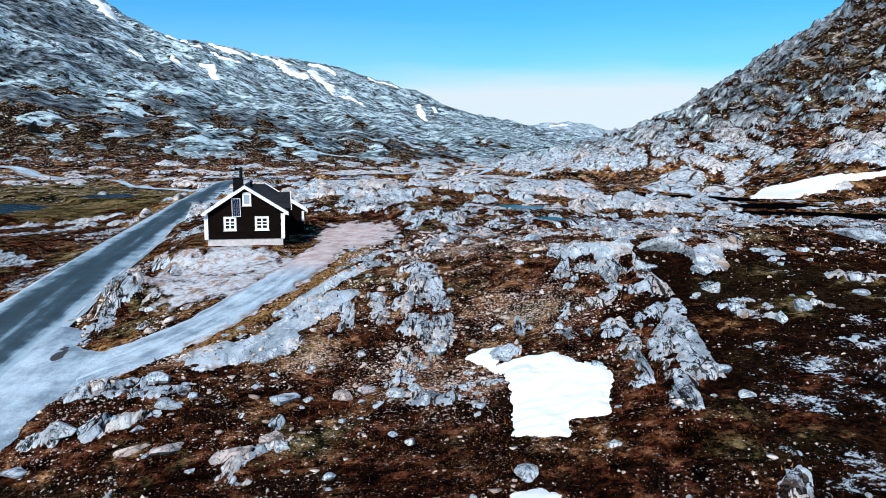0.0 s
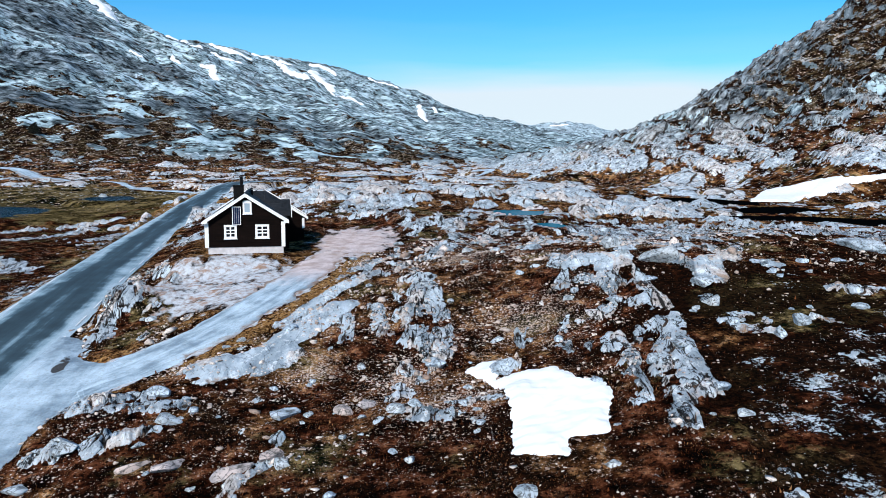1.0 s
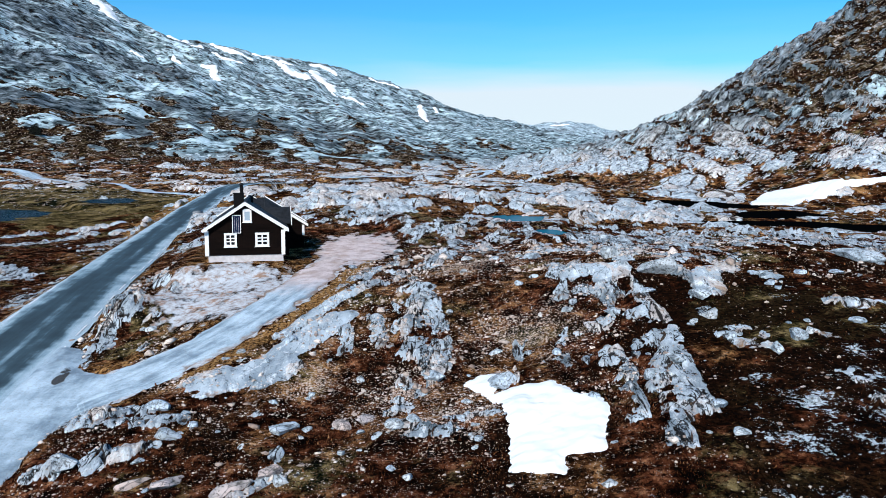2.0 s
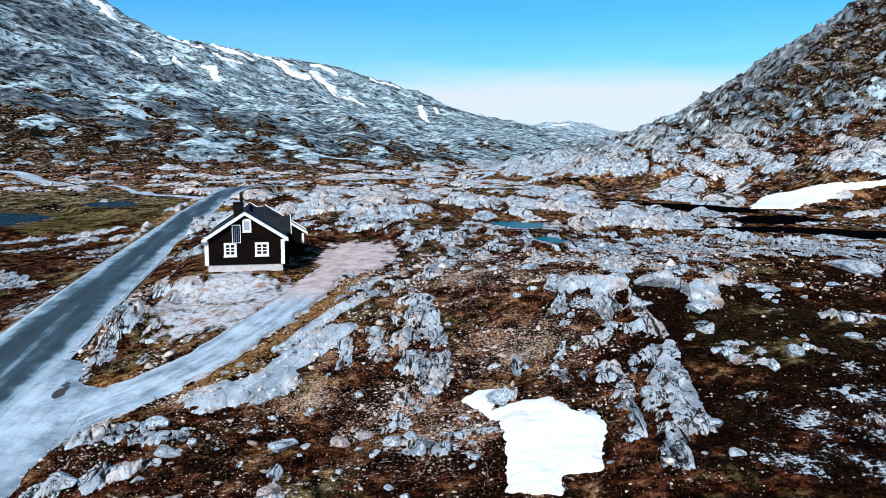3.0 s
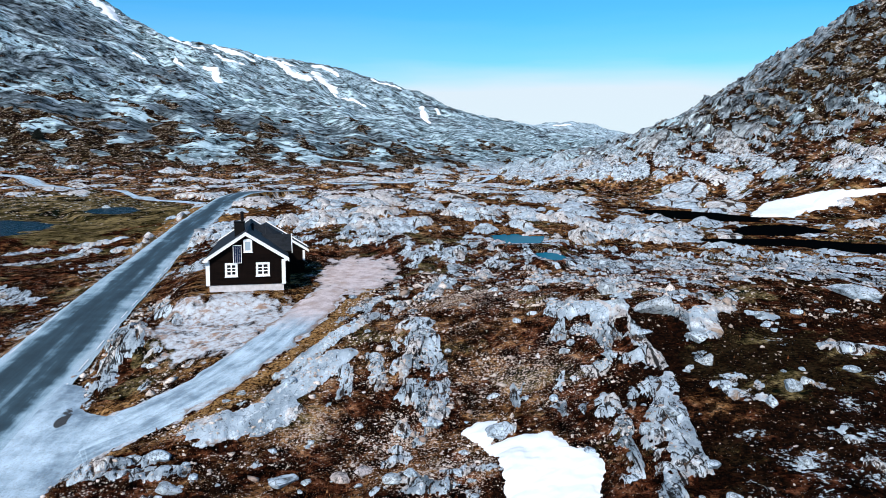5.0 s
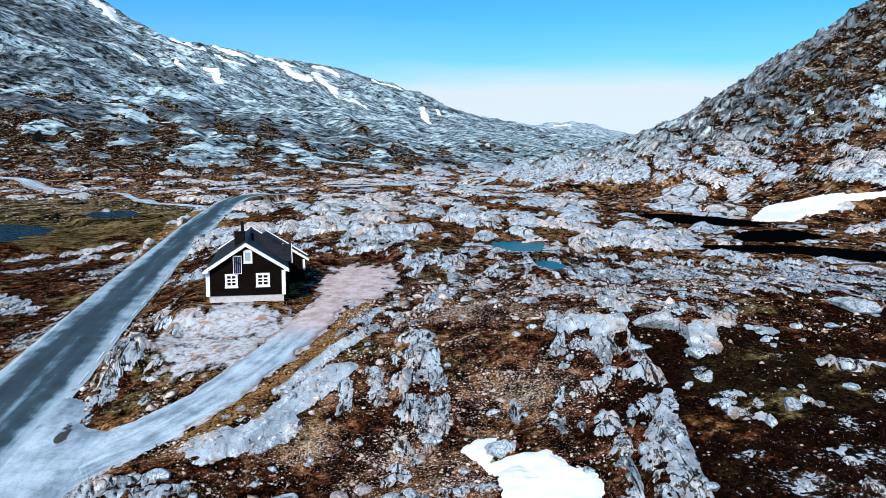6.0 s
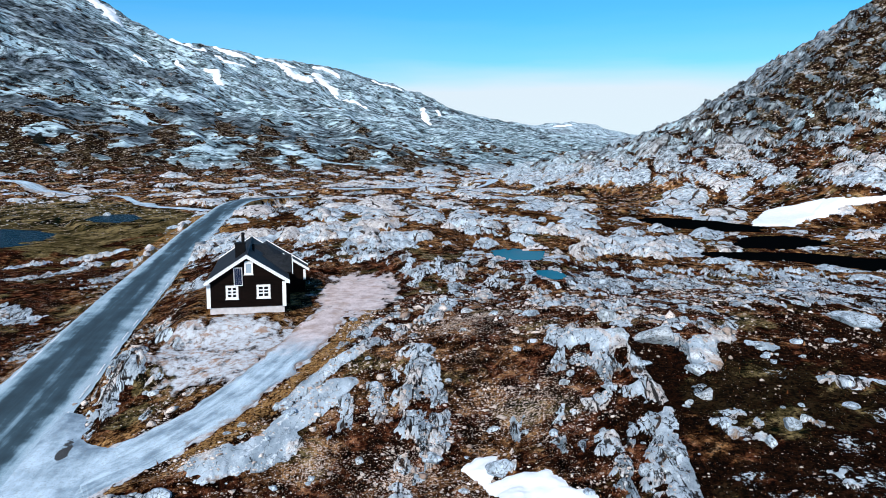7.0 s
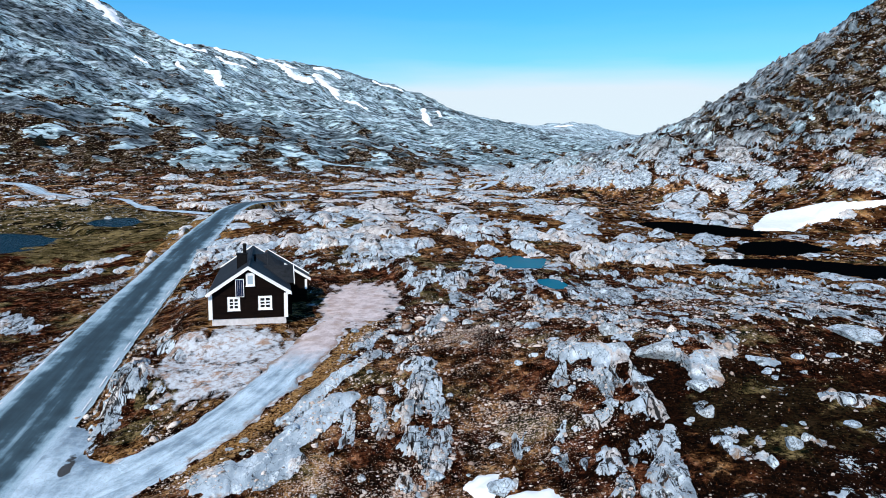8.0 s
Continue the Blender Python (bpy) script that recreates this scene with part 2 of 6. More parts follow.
def terrain(x, y):
    """Height and ground cover at arrays of places."""
    x, y = np.asarray(x, float), np.asarray(y, float)
    z_left, z_right, z_far, up_left, up_right, up_far = mountains(x, y)
    base = np.interp(y, FLOOR_Y, FLOOR_Z)
    for hx, hy, h, r in HILLS:
        base = base + h * np.exp(-((x - hx) ** 2 + (y - hy) ** 2) / (2 * r * r))
    high = np.maximum(np.maximum(z_left, z_right), z_far)
    slope_zone = step(2, 14, high)
    smooth = base + high
    # coarse swell, growing with distance
    dist = np.hypot(x, y)
    swell = 0.35 * fbm(x / 16, y / 16, 2, 3) + step(110, 260, dist) * 1.2 * fbm(x / 45, y / 45, 3, 5)
    swell = swell + slope_zone * (3.0 * fbm(x / 60, y / 60, 3, 7) * step(5, 60, high))
    # flats: plain on the left with its ponds
    plain = step(60, 78, -x - 0.05 * (y - 120)) * step(95, 120, y) * (1 - step(205, 235, y)) * (1 - slope_zone)
    plain = np.maximum(plain, step(3, 9, -x - np.interp(y, ROAD_Y, -np.array(ROAD_X)) - 2) * (1 - step(190, 225, y)) * (1 - slope_zone) * 0.8)
    # bare rock: whalebacks in the middle, long ribs near by
    mid = step(84, 100, y + 0.3 * x) * (1 - slope_zone)
    n_mid = fbm(x / 8.0 + 0.3 * grad_noise(x / 11, y / 11, 12), y / 9.0, 3, 11, 0.5)
    n_wide = fbm(x / 24 + 0.3 * grad_noise(x / 30, y / 30, 14), y / 24, 4, 15, 0.5)
    n_mid = n_mid * (1 - 0.55 * step(120, 230, dist)) + 0.75 * n_wide * step(110, 230, dist) + 0.35 * n_wide * (1 - step(110, 230, dist))
    far_scale = 1 + 1.2 * step(120, 260, dist)
    bx_, by_ = (x + 2.0 * n_wide) / far_scale, (y + 2.0 * n_mid) / far_scale
    whale = 1.35 * np.abs(grad_noise(bx_ / 8.5, by_ / 10.0, 81)) + 0.42 * np.abs(grad_noise(bx_ / 3.8, by_ / 4.6, 82)) + 0.15 * np.abs(grad_noise(bx_ / 1.7, by_ / 2.1, 83)) - 0.42
    gap_mid, tone_mid, _ = blocks((bx_ + 1.2 * n_mid) / 6.4, (by_ + 0.8 * n_mid) / 7.6, 101)
    gap_sub, tone_sub, off_sub = blocks(bx_ / 3.4 + 0.25 * n_mid, by_ / 3.4, 102)
    wx, wy = x + 1.0 * fbm(x / 6, y / 7, 2, 21), y
    n_near = fbm(wx / 3.4, wy / 11.0, 3, 13, 0.5)
    afar = step(80, 240, dist)   # far off only the coarser relief is built
    n_fine = (1 - afar) * fbm(x / 1.7, y / 2.2, 4, 17, 0.6) + afar * fbm(x / 10, y / 13, 4, 19, 0.55)
    streak = fbm((x - 0.35 * smooth) / 40, (smooth + 0.42 * x) / 9, 3, 31, 0.6)
    n_right = fbm((x + smooth) / 9, (y * 0.4 - 0.9 * smooth) / 5.5, 3, 37, 0.62)
    gap_near, tone_near, off_near = blocks((x + 0.10 * y + 0.16 * n_fine) / 0.95, (y - 0.3 * x + 0.3 * n_fine) / 2.6, 103)
    gap_crag, tone_crag, off_crag = blocks((x + smooth) / 7.5 + 0.3 * n_right, (y * 0.4 - 0.9 * smooth) / 4.6, 104)
    blocky = 1.2 * np.abs(grad_noise((x + smooth) / 8, (y * 0.4 - 0.9 * smooth) / 5, 84)) + 0.6 * np.abs(grad_noise((x + smooth) / 3.6, (y * 0.4 - 0.9 * smooth) / 2.4, 85)) - 0.42
    near_bias = -0.52 + 0.42 * step(2, 16, x + 0.15 * (y - 45)) * step(38, 52, y) + 0.25 * step(50, 62, y)
    q = (1 - mid) * (0.8 * n_near + near_bias + 0.42 * n_fine) + mid * (0.35 * whale + 1.15 * gap_mid - 0.36 - 0.26 * step(22, 45, x) + 0.55 * (tone_mid - 0.5) + 0.50 * n_wide + 0.16 * n_fine)
    grain = x + 0.19 * (y - 60) + 0.7 * n_mid
    comb = 1 - 2.4 * np.abs(grad_noise(grain / 2.3, y / 15, 121)) + 0.5 * (1 - 2.4 * np.abs(grad_noise(grain / 0.9, y / 7, 122)))
    combed = step(7, 14, x) * (1 - step(40, 52, x)) * step(48, 56, y) * (1 - step(80, 94, y))
    q = q * (1 - 0.75 * combed) + combed * (0.46 * comb - 0.31 + 0.35 * n_mid + 0.22 * n_fine)
    q = q - 0.75 * np.exp(-((x - 3.6) / 5.0) ** 2 - ((y - 62) / 11.0) ** 2) - 0.16 * step(40, 60, -x) * mid
    q = q + 0.28 * np.exp(-((x + 2) / 7.0) ** 2 - ((y - 86) / 9.0) ** 2)
    night = step(11, 18, x) * (1 - step(40, 50, y))
    q = q - 0.45 * np.exp(-(x / 4.0) ** 2 - ((y - 34.5) / 3.5) ** 2)
    q = q - 0.30 * (1 - step(27, 35, y))
    q = q - plain * 0.75 - 0.30 * night - 0.25 * step(14, 26, x) * (1 - step(50, 62, y)) * (1 - night)
    marsh = 1 - step(0.75, 1.2, np.hypot((0.89 * (x + 92) + 0.45 * (y - 186)) / 27, (0.89 * (y - 186) - 0.45 * (x + 92)) / 68) + 0.15 * n_mid)
    q = q - 0.5 * marsh
    q_left = 0.75 * streak + 0.55 * fbm(x / 16, (smooth + 0.1 * x) / 2.6, 3, 33, 0.6) + 0.60 * step(0.05, 0.25, up_left) + 0.30 * step(0.15, 0.4, up_left) + 0.25 * step(-150, 50, x) - 0.10 + 0.2 * n_fine - 0.12 * (1 - step(0.14, 0.34, up_left)) * (1 - step(-190, -60, x))
    q_right = 0.42 * n_right + 0.4 * blocky + 0.9 * gap_crag - 0.40 + 0.22 * (1 - step(0.18, 0.42, up_right)) + 0.8 * (tone_crag - 0.5) - 0.26 * step(0.3, 0.55, up_right) + 0.2 * n_fine + 0.35 * (1 - step(70, 130, np.hypot(x - 105, y - 370)))
    on_left = step(0.02, 0.06, up_left) * (z_left >= z_right)
    on_right = step(0.03, 0.10, up_right) * (z_right > z_left)
    q = q * (1 - on_left) + q_left * on_left
    q = q * (1 - on_right) + q_right * on_right
    size = (0.30 + mid * (0.85 + 0.75 * tone_mid)) * (1 + 1.5 * slope_zone)
    # the ribs that stand out one by one
    spine, slab = np.zeros(np.shape(x)), np.zeros(np.shape(x))
    for x0, y0, x1, y1, wide, tall, rock in RIBS:
        rough = 0.6 if rock > 1.45 else 1.0
        d, side, w = along((x0, x1), (y0, y1), x + rough * (0.45 * n_fine + 0.5 * n_near), y + rough * 0.4 * n_fine)
        s = np.clip(1 - (d / wide) ** 2, 0, 1)
        slab = np.maximum(slab, s * (rock > 1.45))
        spine = np.maximum(spine, 0.32 * tall * s ** 0.7)
        q = np.maximum(q, np.where(s > 0, (s - 0.90 + 0.38 * rock + rough * (0.7 * n_fine + 0.25 * n_near)) * 0.5, q))
    far_road = along(FAR_ROAD_X, FAR_ROAD_Y, x, y)[0]
    path = 1 - step(4.0, 12.0, np.minimum(along(TRACK_X, TRACK_Y, x, y)[0], 1.5 * far_road))
    q = q - path
    dome = np.sqrt(np.clip(q, 0, 1.2) + 0.0004) - 0.02
    # slabs split along the grain: low saw-toothed steps
    saw = (x + 0.25 * n_fine + 0.8 * n_near) / 1.25
    saw = saw - np.floor(saw)
    saw2 = (x * 0.9 + y * 0.12 + 0.2 * n_fine) / 0.55
    saw2 = saw2 - np.floor(saw2)
    on_rock = step(0.0, 0.25, q) * (1 - slope_zone)
    ledge = on_rock * (1 - 0.7 * mid) * (1 - 0.9 * step(0.0, 0.3, slab)) * (0.12 * (saw - 0.5) + 0.07 * (saw2 - 0.5)) - on_rock * (1 - mid) * 0.05 * np.abs(grad_noise(x / 0.9, y / 1.5, 63))
    joint = (1 - mid) * (1 - step(0.02, 0.16, gap_near)) + mid * (1 - step(0.02, 0.14, gap_sub))
    joint = joint * (1 - slope_zone) * (1 - 0.75 * step(0.0, 0.3, slab)) + slope_zone * on_right * (1 - step(0.03, 0.16, gap_crag))
    tone = (1 - mid) * tone_near + mid * (0.5 * tone_sub + 0.5 * tone_mid)
    tone = np.where(slope_zone > 0.5, tone_crag, tone)
    flake = (1 - mid) * (0.20 * (tone_near - 0.5) + 0.10 * off_near) + mid * (0.26 * (tone_sub - 0.5) + 0.08 * off_sub)
    ledge = ledge + on_rock * (1 - 0.8 * step(0.0, 0.3, slab)) * (flake - 0.16 * joint)
    beds = 1 - 2.2 * np.abs(grad_noise((x - 0.35 * smooth) / 70, (smooth + 0.42 * x) / 17, 111))
    beds = 2.6 * beds + 1.3 * (1 - 2.2 * np.abs(grad_noise((x - 0.35 * smooth) / 26, (smooth + 0.42 * x) / 6.5, 112)))
    beds = on_left * beds * (1 - 0.7 * step(0.85, 0.97, up_left)) * step(0.03, 0.12, up_left)
    crag = beds + on_right * step(0.05, 0.2, up_right) * step(-0.05, 0.25, q) * (2.6 * (tone_crag - 0.45) + 0.8 * off_crag - 0.8 * joint)
    crag = crag + on_right * step(0.04, 0.2, up_right) * (1.5 * fbm((x - 0.3 * y) / 11, (smooth + 0.3 * y) / 7, 3, 123, 0.6))
    crag = crag + slope_zone * step(0.0, 0.3, q) * (0.9 + 0.2 * on_right) * (grad_noise((x + 0.5 * y) / 9, smooth / 2.6, 57) + 0.5 * grad_noise((x + 0.5 * y) / 4, smooth / 1.2, 58))
    z = smooth + swell + size * (dome - 0.35) + 0.07 * n_fine * size + ledge + crag + spine + 0.05 * (1 - afar) * fbm(x / 0.8, y / 0.8, 3, 61)
    z = z + 1.5 * (1 - step(3.0, 9.0, far_road))
    rock = step(-0.06, 0.10, q)
    # ponds: first their banks, then their beds
    water, shapes = np.zeros(np.shape(x)), []
    for bx, by, rx, ry, turn, level in POOLS:
        c, s = math.cos(radians(turn)), math.sin(radians(turn))
        ex, ey = ((x - bx) * c + (y - by) * s) / rx, ((y - by) * c - (x - bx) * s) / ry
        e = np.sqrt(ex * ex + ey * ey) + (0.17 * n_mid + 0.10 * n_fine if rx > 6 else 0.16 * n_mid + 0.24 * n_fine)
        reach = 1 + (9 if rx > 6 else 4) / max(rx, 4)
        shore = 1 - step(0.9, reach, e)
        z = z * (1 - shore) + shore * np.minimum(z, level + 0.12 + 0.3 * (z - level))
        bank = step(0.98, 1.06, e) * (1 - step(1.5, 1.9, e))
        z = np.maximum(z, z * (1 - bank) + bank * (level + 0.10))
        shapes.append((e, level))
    for e, level in shapes:
        bed = 1 - step(0.88, 1.04, e)
        z = z * (1 - bed) + bed * np.minimum(z, level - 0.5)
        water = np.maximum(water, bed)
    rock = rock * (1 - 0.75 * water * (water > 0.6))
    # yard, drive and road press into the ground
    c, s = math.cos(radians(HOUSE_TURN)), math.sin(radians(HOUSE_TURN))
    hx, hy = (x - HOUSE_X) * c + (y - HOUSE_Y) * s, (y - HOUSE_Y) * c - (x - HOUSE_X) * s
    off = np.hypot(np.maximum(np.abs(hx) - 4.2, 0), np.maximum(np.abs(hy - 7) - 8.0, 0)) + 0.5 * n_near
    yard = 1 - step(0.5, 4.0, off)
    z = z * (1 - yard) + (HOUSE_Z + 0.04 * n_fine) * yard
    apron = signed(MOUTH, x, y) + 0.25 * n_fine
    mouth = step(-1.3, 0.1, apron)
    z = z * (1 - mouth) + mouth * (mouth_level(x, y) - 0.16)
    d, side, w = along(SMOOTH_DRIVE[1], SMOOTH_DRIVE[2], x, y)
    at = np.interp(w, np.arange(60), SMOOTH_DRIVE[0])
    half = np.interp(at, np.arange(8), DRIVE_HALF)
    level = np.interp(at, np.arange(8), DRIVE_Z)
    drive = 1 - step(half + 0.1, half + 2.6, d)
    z = z * (1 - drive) + drive * (level - 0.07)
    gravel = 1 - step(half - 0.4, half + 0.35, d + 0.5 * n_fine)
    fringe = (drive > 0.05) * (drive < 0.995) * (side < 0) * (at > 2.2)
    gravel = np.maximum(gravel, step(-0.6, 0.2, apron))
    d, side, w = along(SMOOTH_ROAD[1], SMOOTH_ROAD[2], x, y)
    at = np.interp(w, np.arange(90), SMOOTH_ROAD[0])
    level = np.interp(at, np.arange(13), ROAD_Z)
    half = np.interp(at, np.arange(13), ROAD_HALF)
    bank = 1 - step(half + 0.1, half + 1.1, d)
    z = z * (1 - bank) + bank * (level - 0.22)
    apart = np.hypot((x + 8.8 + 0.05 * (y - 73)) / 4.8, (y - 75.5) / 12.0)
    lot = 1 - step(0.40, 1.25, apart + 0.20 * n_near + 0.24 * n_fine)
    flat = 1 - step(0.8, 1.5, apart)
    z = z * (1 - flat) + flat * (np.interp(y, (60, 66, 82, 90), (1.4, 1.85, 2.5, 3.0)) + 0.03 * n_fine)
    gravel = np.maximum(gravel, 0.95 * lot)
    front = 1 - step(0.55, 1.25, np.hypot((x + 16.5) / 7.0, (y - 57) / 7.5) + 0.35 * n_near + 0.3 * n_fine)
    gravel = np.maximum(gravel, 0.72 * front)
    verge = (1 - step(half + 0.2, half + 1.6, d + 0.5 * n_fine))
    gravel = np.maximum(gravel, 0.35 * verge)
    gravel = np.maximum(gravel, 0.42 * (side > 0) * (1 - step(150, 180, y)) * (1 - step(half + 0.4, half + 3.2, d + 0.7 * n_fine)))
    ochre = np.maximum(1 - step(half + 0.5, half + 4.0, d), np.maximum(yard, (drive > 0.02) * (drive < 1) * 1.0))
    ochre = np.maximum(0.8 * ochre, 0.5 * (1 - step(0.6, 1.4, np.hypot((x + 14) / 16, (y - 58) / 22))))
    ochre = np.maximum(ochre, 0.65 * (1 - step(0.5, 1.2, np.hypot((x - 4.2) / 3.2, (y - 43) / 12) + 0.2 * n_near)))
    ochre = np.maximum(ochre, 0.5 * (1 - step(0.5, 1.2, np.hypot((x + 4.5) / 5, (y - 37) / 6) + 0.2 * n_near)))
    ochre = np.maximum(ochre, 1.25 * fringe)
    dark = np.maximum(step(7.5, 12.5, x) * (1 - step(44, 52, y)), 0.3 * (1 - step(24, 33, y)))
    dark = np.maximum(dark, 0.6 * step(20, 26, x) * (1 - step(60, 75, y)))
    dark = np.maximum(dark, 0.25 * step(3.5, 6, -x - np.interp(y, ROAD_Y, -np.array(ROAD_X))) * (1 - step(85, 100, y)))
    marsh = np.maximum(marsh, 1.3 * (1 - step(0.5, 1.3, np.minimum(np.hypot(x + 20.9, y - 53.2), np.hypot(x + 20.6, y - 48.2)) / 1.5 + 0.3 * n_fine)))
    marsh = np.maximum(marsh, 0.9 * (1 - step(0.4, 1.3, np.hypot((x - 19.0) / 5.0, (y - 40.5) / 4.5) + 0.4 * n_fine)))
    rock = rock * (1 - step(0.3, 0.8, np.maximum(np.maximum(np.maximum(drive, bank), np.maximum(yard, mouth)), flat)))
    # strata coordinates: u across the grain, v along it, about a metre each near by
    su = 0.8 * x + 0.12 * np.maximum(y - 92, 0)
    sv = 0.42 * y + 0.25 * np.maximum(y - 92, 0)
    left_side = z_left >= z_right
    lean = 0.10 + 0.30 * step(0.10, 0.5, up_left)
    foot = 1 - step(0.15, 0.40, up_right)
    mu = np.where(left_side, (x - 0.35 * smooth) / 24, (0.55 * y - 0.35 * x) / 4.4)
    mv = np.where(left_side, (smooth + lean * (x + 200)) / 3.2, (smooth + 0.25 * x) / 4.6)
    # frost on the near mountains; the up_far term adds aerial haze as pallor
    frost_haze = on_left * step(0.06, 0.35, up_left) + on_right * (1.3 * (1 - step(60, 130, np.hypot(x - 112, y - 390))) + 0.25 * foot) + 0.7 * up_far
    # dark cliffs of the left face; the upper right slope's shade joins them
    cliff_shade = np.zeros(np.shape(x))
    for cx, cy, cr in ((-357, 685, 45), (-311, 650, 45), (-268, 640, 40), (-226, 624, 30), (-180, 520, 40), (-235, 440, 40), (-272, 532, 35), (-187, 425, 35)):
        cliff_shade = np.maximum(cliff_shade, np.exp(-((x - cx) ** 2 + (y - cy) ** 2) / (cr * cr)))
    cliff_shade = cliff_shade + on_right * 0.9 * step(0.35, 0.6, up_right)
    rime = np.zeros(np.shape(x))
    for cx, cy, cr in RIME:
        rime = np.maximum(rime, np.exp(-((x - cx) ** 2 + (y - cy) ** 2) / (cr * cr)))
    dark = np.maximum(dark, 0.8 * (1 - step(0.5, 1.2, np.hypot((x + 38) / 13, (y - 172) / 26) + 0.25 * n_mid)))
    speck = np.zeros(np.shape(x))
    for cx, cy, cr in SPECKS:
        speck = np.maximum(speck, np.exp(-((x - cx) ** 2 + (y - cy) ** 2) / (cr * cr)))
    return dict(afar=afar, warm=mid * (1 - slope_zone) * (1 - 0.8 * step(8, 24, x)), joint=joint * step(0.0, 0.2, q), tone=tone, speck=speck, cliff_shade=cliff_shade, rime=rime, z=z, rock=rock, gravel=gravel, yard=yard, plain=plain, frost_haze=np.clip(frost_haze, 0, 1.8), right=on_right, mid=mid, q=q, su=su, sv=sv, mu=mu, mv=mv, lot=lot, upland=np.clip(on_left + on_right * step(0.12, 0.3, up_right) + step(0.02, 0.1, up_far), 0, 1), calm=np.maximum(0.6 * mid * (1 - slope_zone), step(0.05, 0.4, slab)), ochre=ochre, dark=dark, marsh=marsh)


# outcrops by the road, the drive and up the slope
rib(-12.5, 39.1, -9.6, 41.6, 2.1, 0.6, 1.8); rib(-9.8, 42.6, -6.7, 48.8, 1.3, 0.5, 2.0); rib(-10.0, 46.6, -6.4, 54.4, 0.75, 0.4, 1.8)
rib(-19.6, 32.8, -17.4, 35.8, 1.3, 0.6, 1.2); rib(-18.0, 34.4, -12.6, 35.0, 0.9, 0.3, 1.3); rib(-15.2, 31.2, -13.0, 32.2, 0.9, 0.25, 1.1); rib(-17.4, 30.2, -15.2, 32.0, 0.9, 0.5, 1.2); rib(59, 86.5, 68, 84.5, 2.0, 2.0, 1.3); rib(-17.0, 35.6, -14.8, 36.4, 0.9, 0.4, 1.4)
rib(-4.6, 57.0, -3.2, 61.5, 1.2, 0.4, 1.2); rib(-1.5, 62.0, 0.5, 69.0, 1.4, 0.5, 1.2); rib(-6.0, 55.0, -5.0, 58.0, 0.7, 0.3, 1.2)
rib(-56, 98, -52, 110, 2.4, 0.15, 1.0); rib(-58, 116, -53, 122, 2.2, 0.15, 1.0); rib(-48, 109, -45, 112, 1.8, 0.1, 0.9); rib(-64, 108, -61, 114, 1.8, 0.1, 0.9); rib(-48, 81, -43.5, 76.5, 2.6, 0.1, 0.9); rib(-24.5, 62.5, -20.5, 60.0, 1.3, 0.4, 1.3); rib(-25.5, 67.0, -24.0, 63.5, 1.0, 0.4, 1.2)
rib(-1.7, 53.5, -0.4, 41.0, 1.8, 1.1, 1.0); rib(-4.5, 48.4, -3.6, 44.6, 0.9, 0.5); rib(-6.2, 47.0, -6.0, 42.6, 0.8, 0.4)
rib(-1.2, 33.0, 2.4, 33.0, 2.2, 0.9, 0.1)
rib(11.5, 50.0, 11.8, 43.0, 1.1, 0.5, 1.0); rib(11.8, 43.0, 11.5, 37.5, 1.3, 0.6, 1.1); rib(11.5, 37.5, 10.5, 30.0, 1.2, 0.5, 1.05)
rib(9.1, 38.6, 9.0, 34.8, 0.7, 0.6); rib(9.6, 30.7, 9.0, 27.2, 0.7, 0.6); rib(8.7, 33.5, 8.2, 30.0, 0.6, 0.4)
rib(11.3, 23.4, 10.2, 20.6, 0.6, 0.2, 0.7); rib(18.2, 32.4, 17.6, 29.0, 0.8, 0.2, 0.2)
rib(8.2, 53.0, 7.6, 47.6, 0.8, 0.4); rib(7.2, 43.6, 6.6, 38.0, 0.5, 0.25, 0.3)
rib(-24.6, 58.6, -22.7, 53.4, 1.4, 1.4, 1.44); rib(-23.3, 52.4, -22.4, 48.9, 0.75, 0.9, 1.44); rib(-22.9, 66.0, -19.0, 62.6, 0.9, 0.5, 1.5)
rib(9.6, 50.6, 11.0, 49.4, 1.6, 0.6, 2.0); rib(16.9, 47.8, 16.4, 45.2, 0.95, 0.1, 2.0); rib(17.0, 48.2, 18.8, 48.5, 0.7, 0.1, 2.0); rib(20.0, 47.5, 20.9, 47.2, 0.8, 0.15, 2.0); rib(22.6, 42.2, 26.0, 41.2, 1.1, 0.2, 1.2); rib(17.5, 24.0, 19.5, 30.0, 0.6, 0.2, 0.2); rib(2.4, 37.6, 3.6, 37.9, 0.8, 0.5, 0.8)
# ---- materials ----
def mat_new(name):
    m = bpy.data.materials.new(name)
    m.use_nodes = True
    return m, m.node_tree, m.node_tree.nodes["Principled BSDF"]


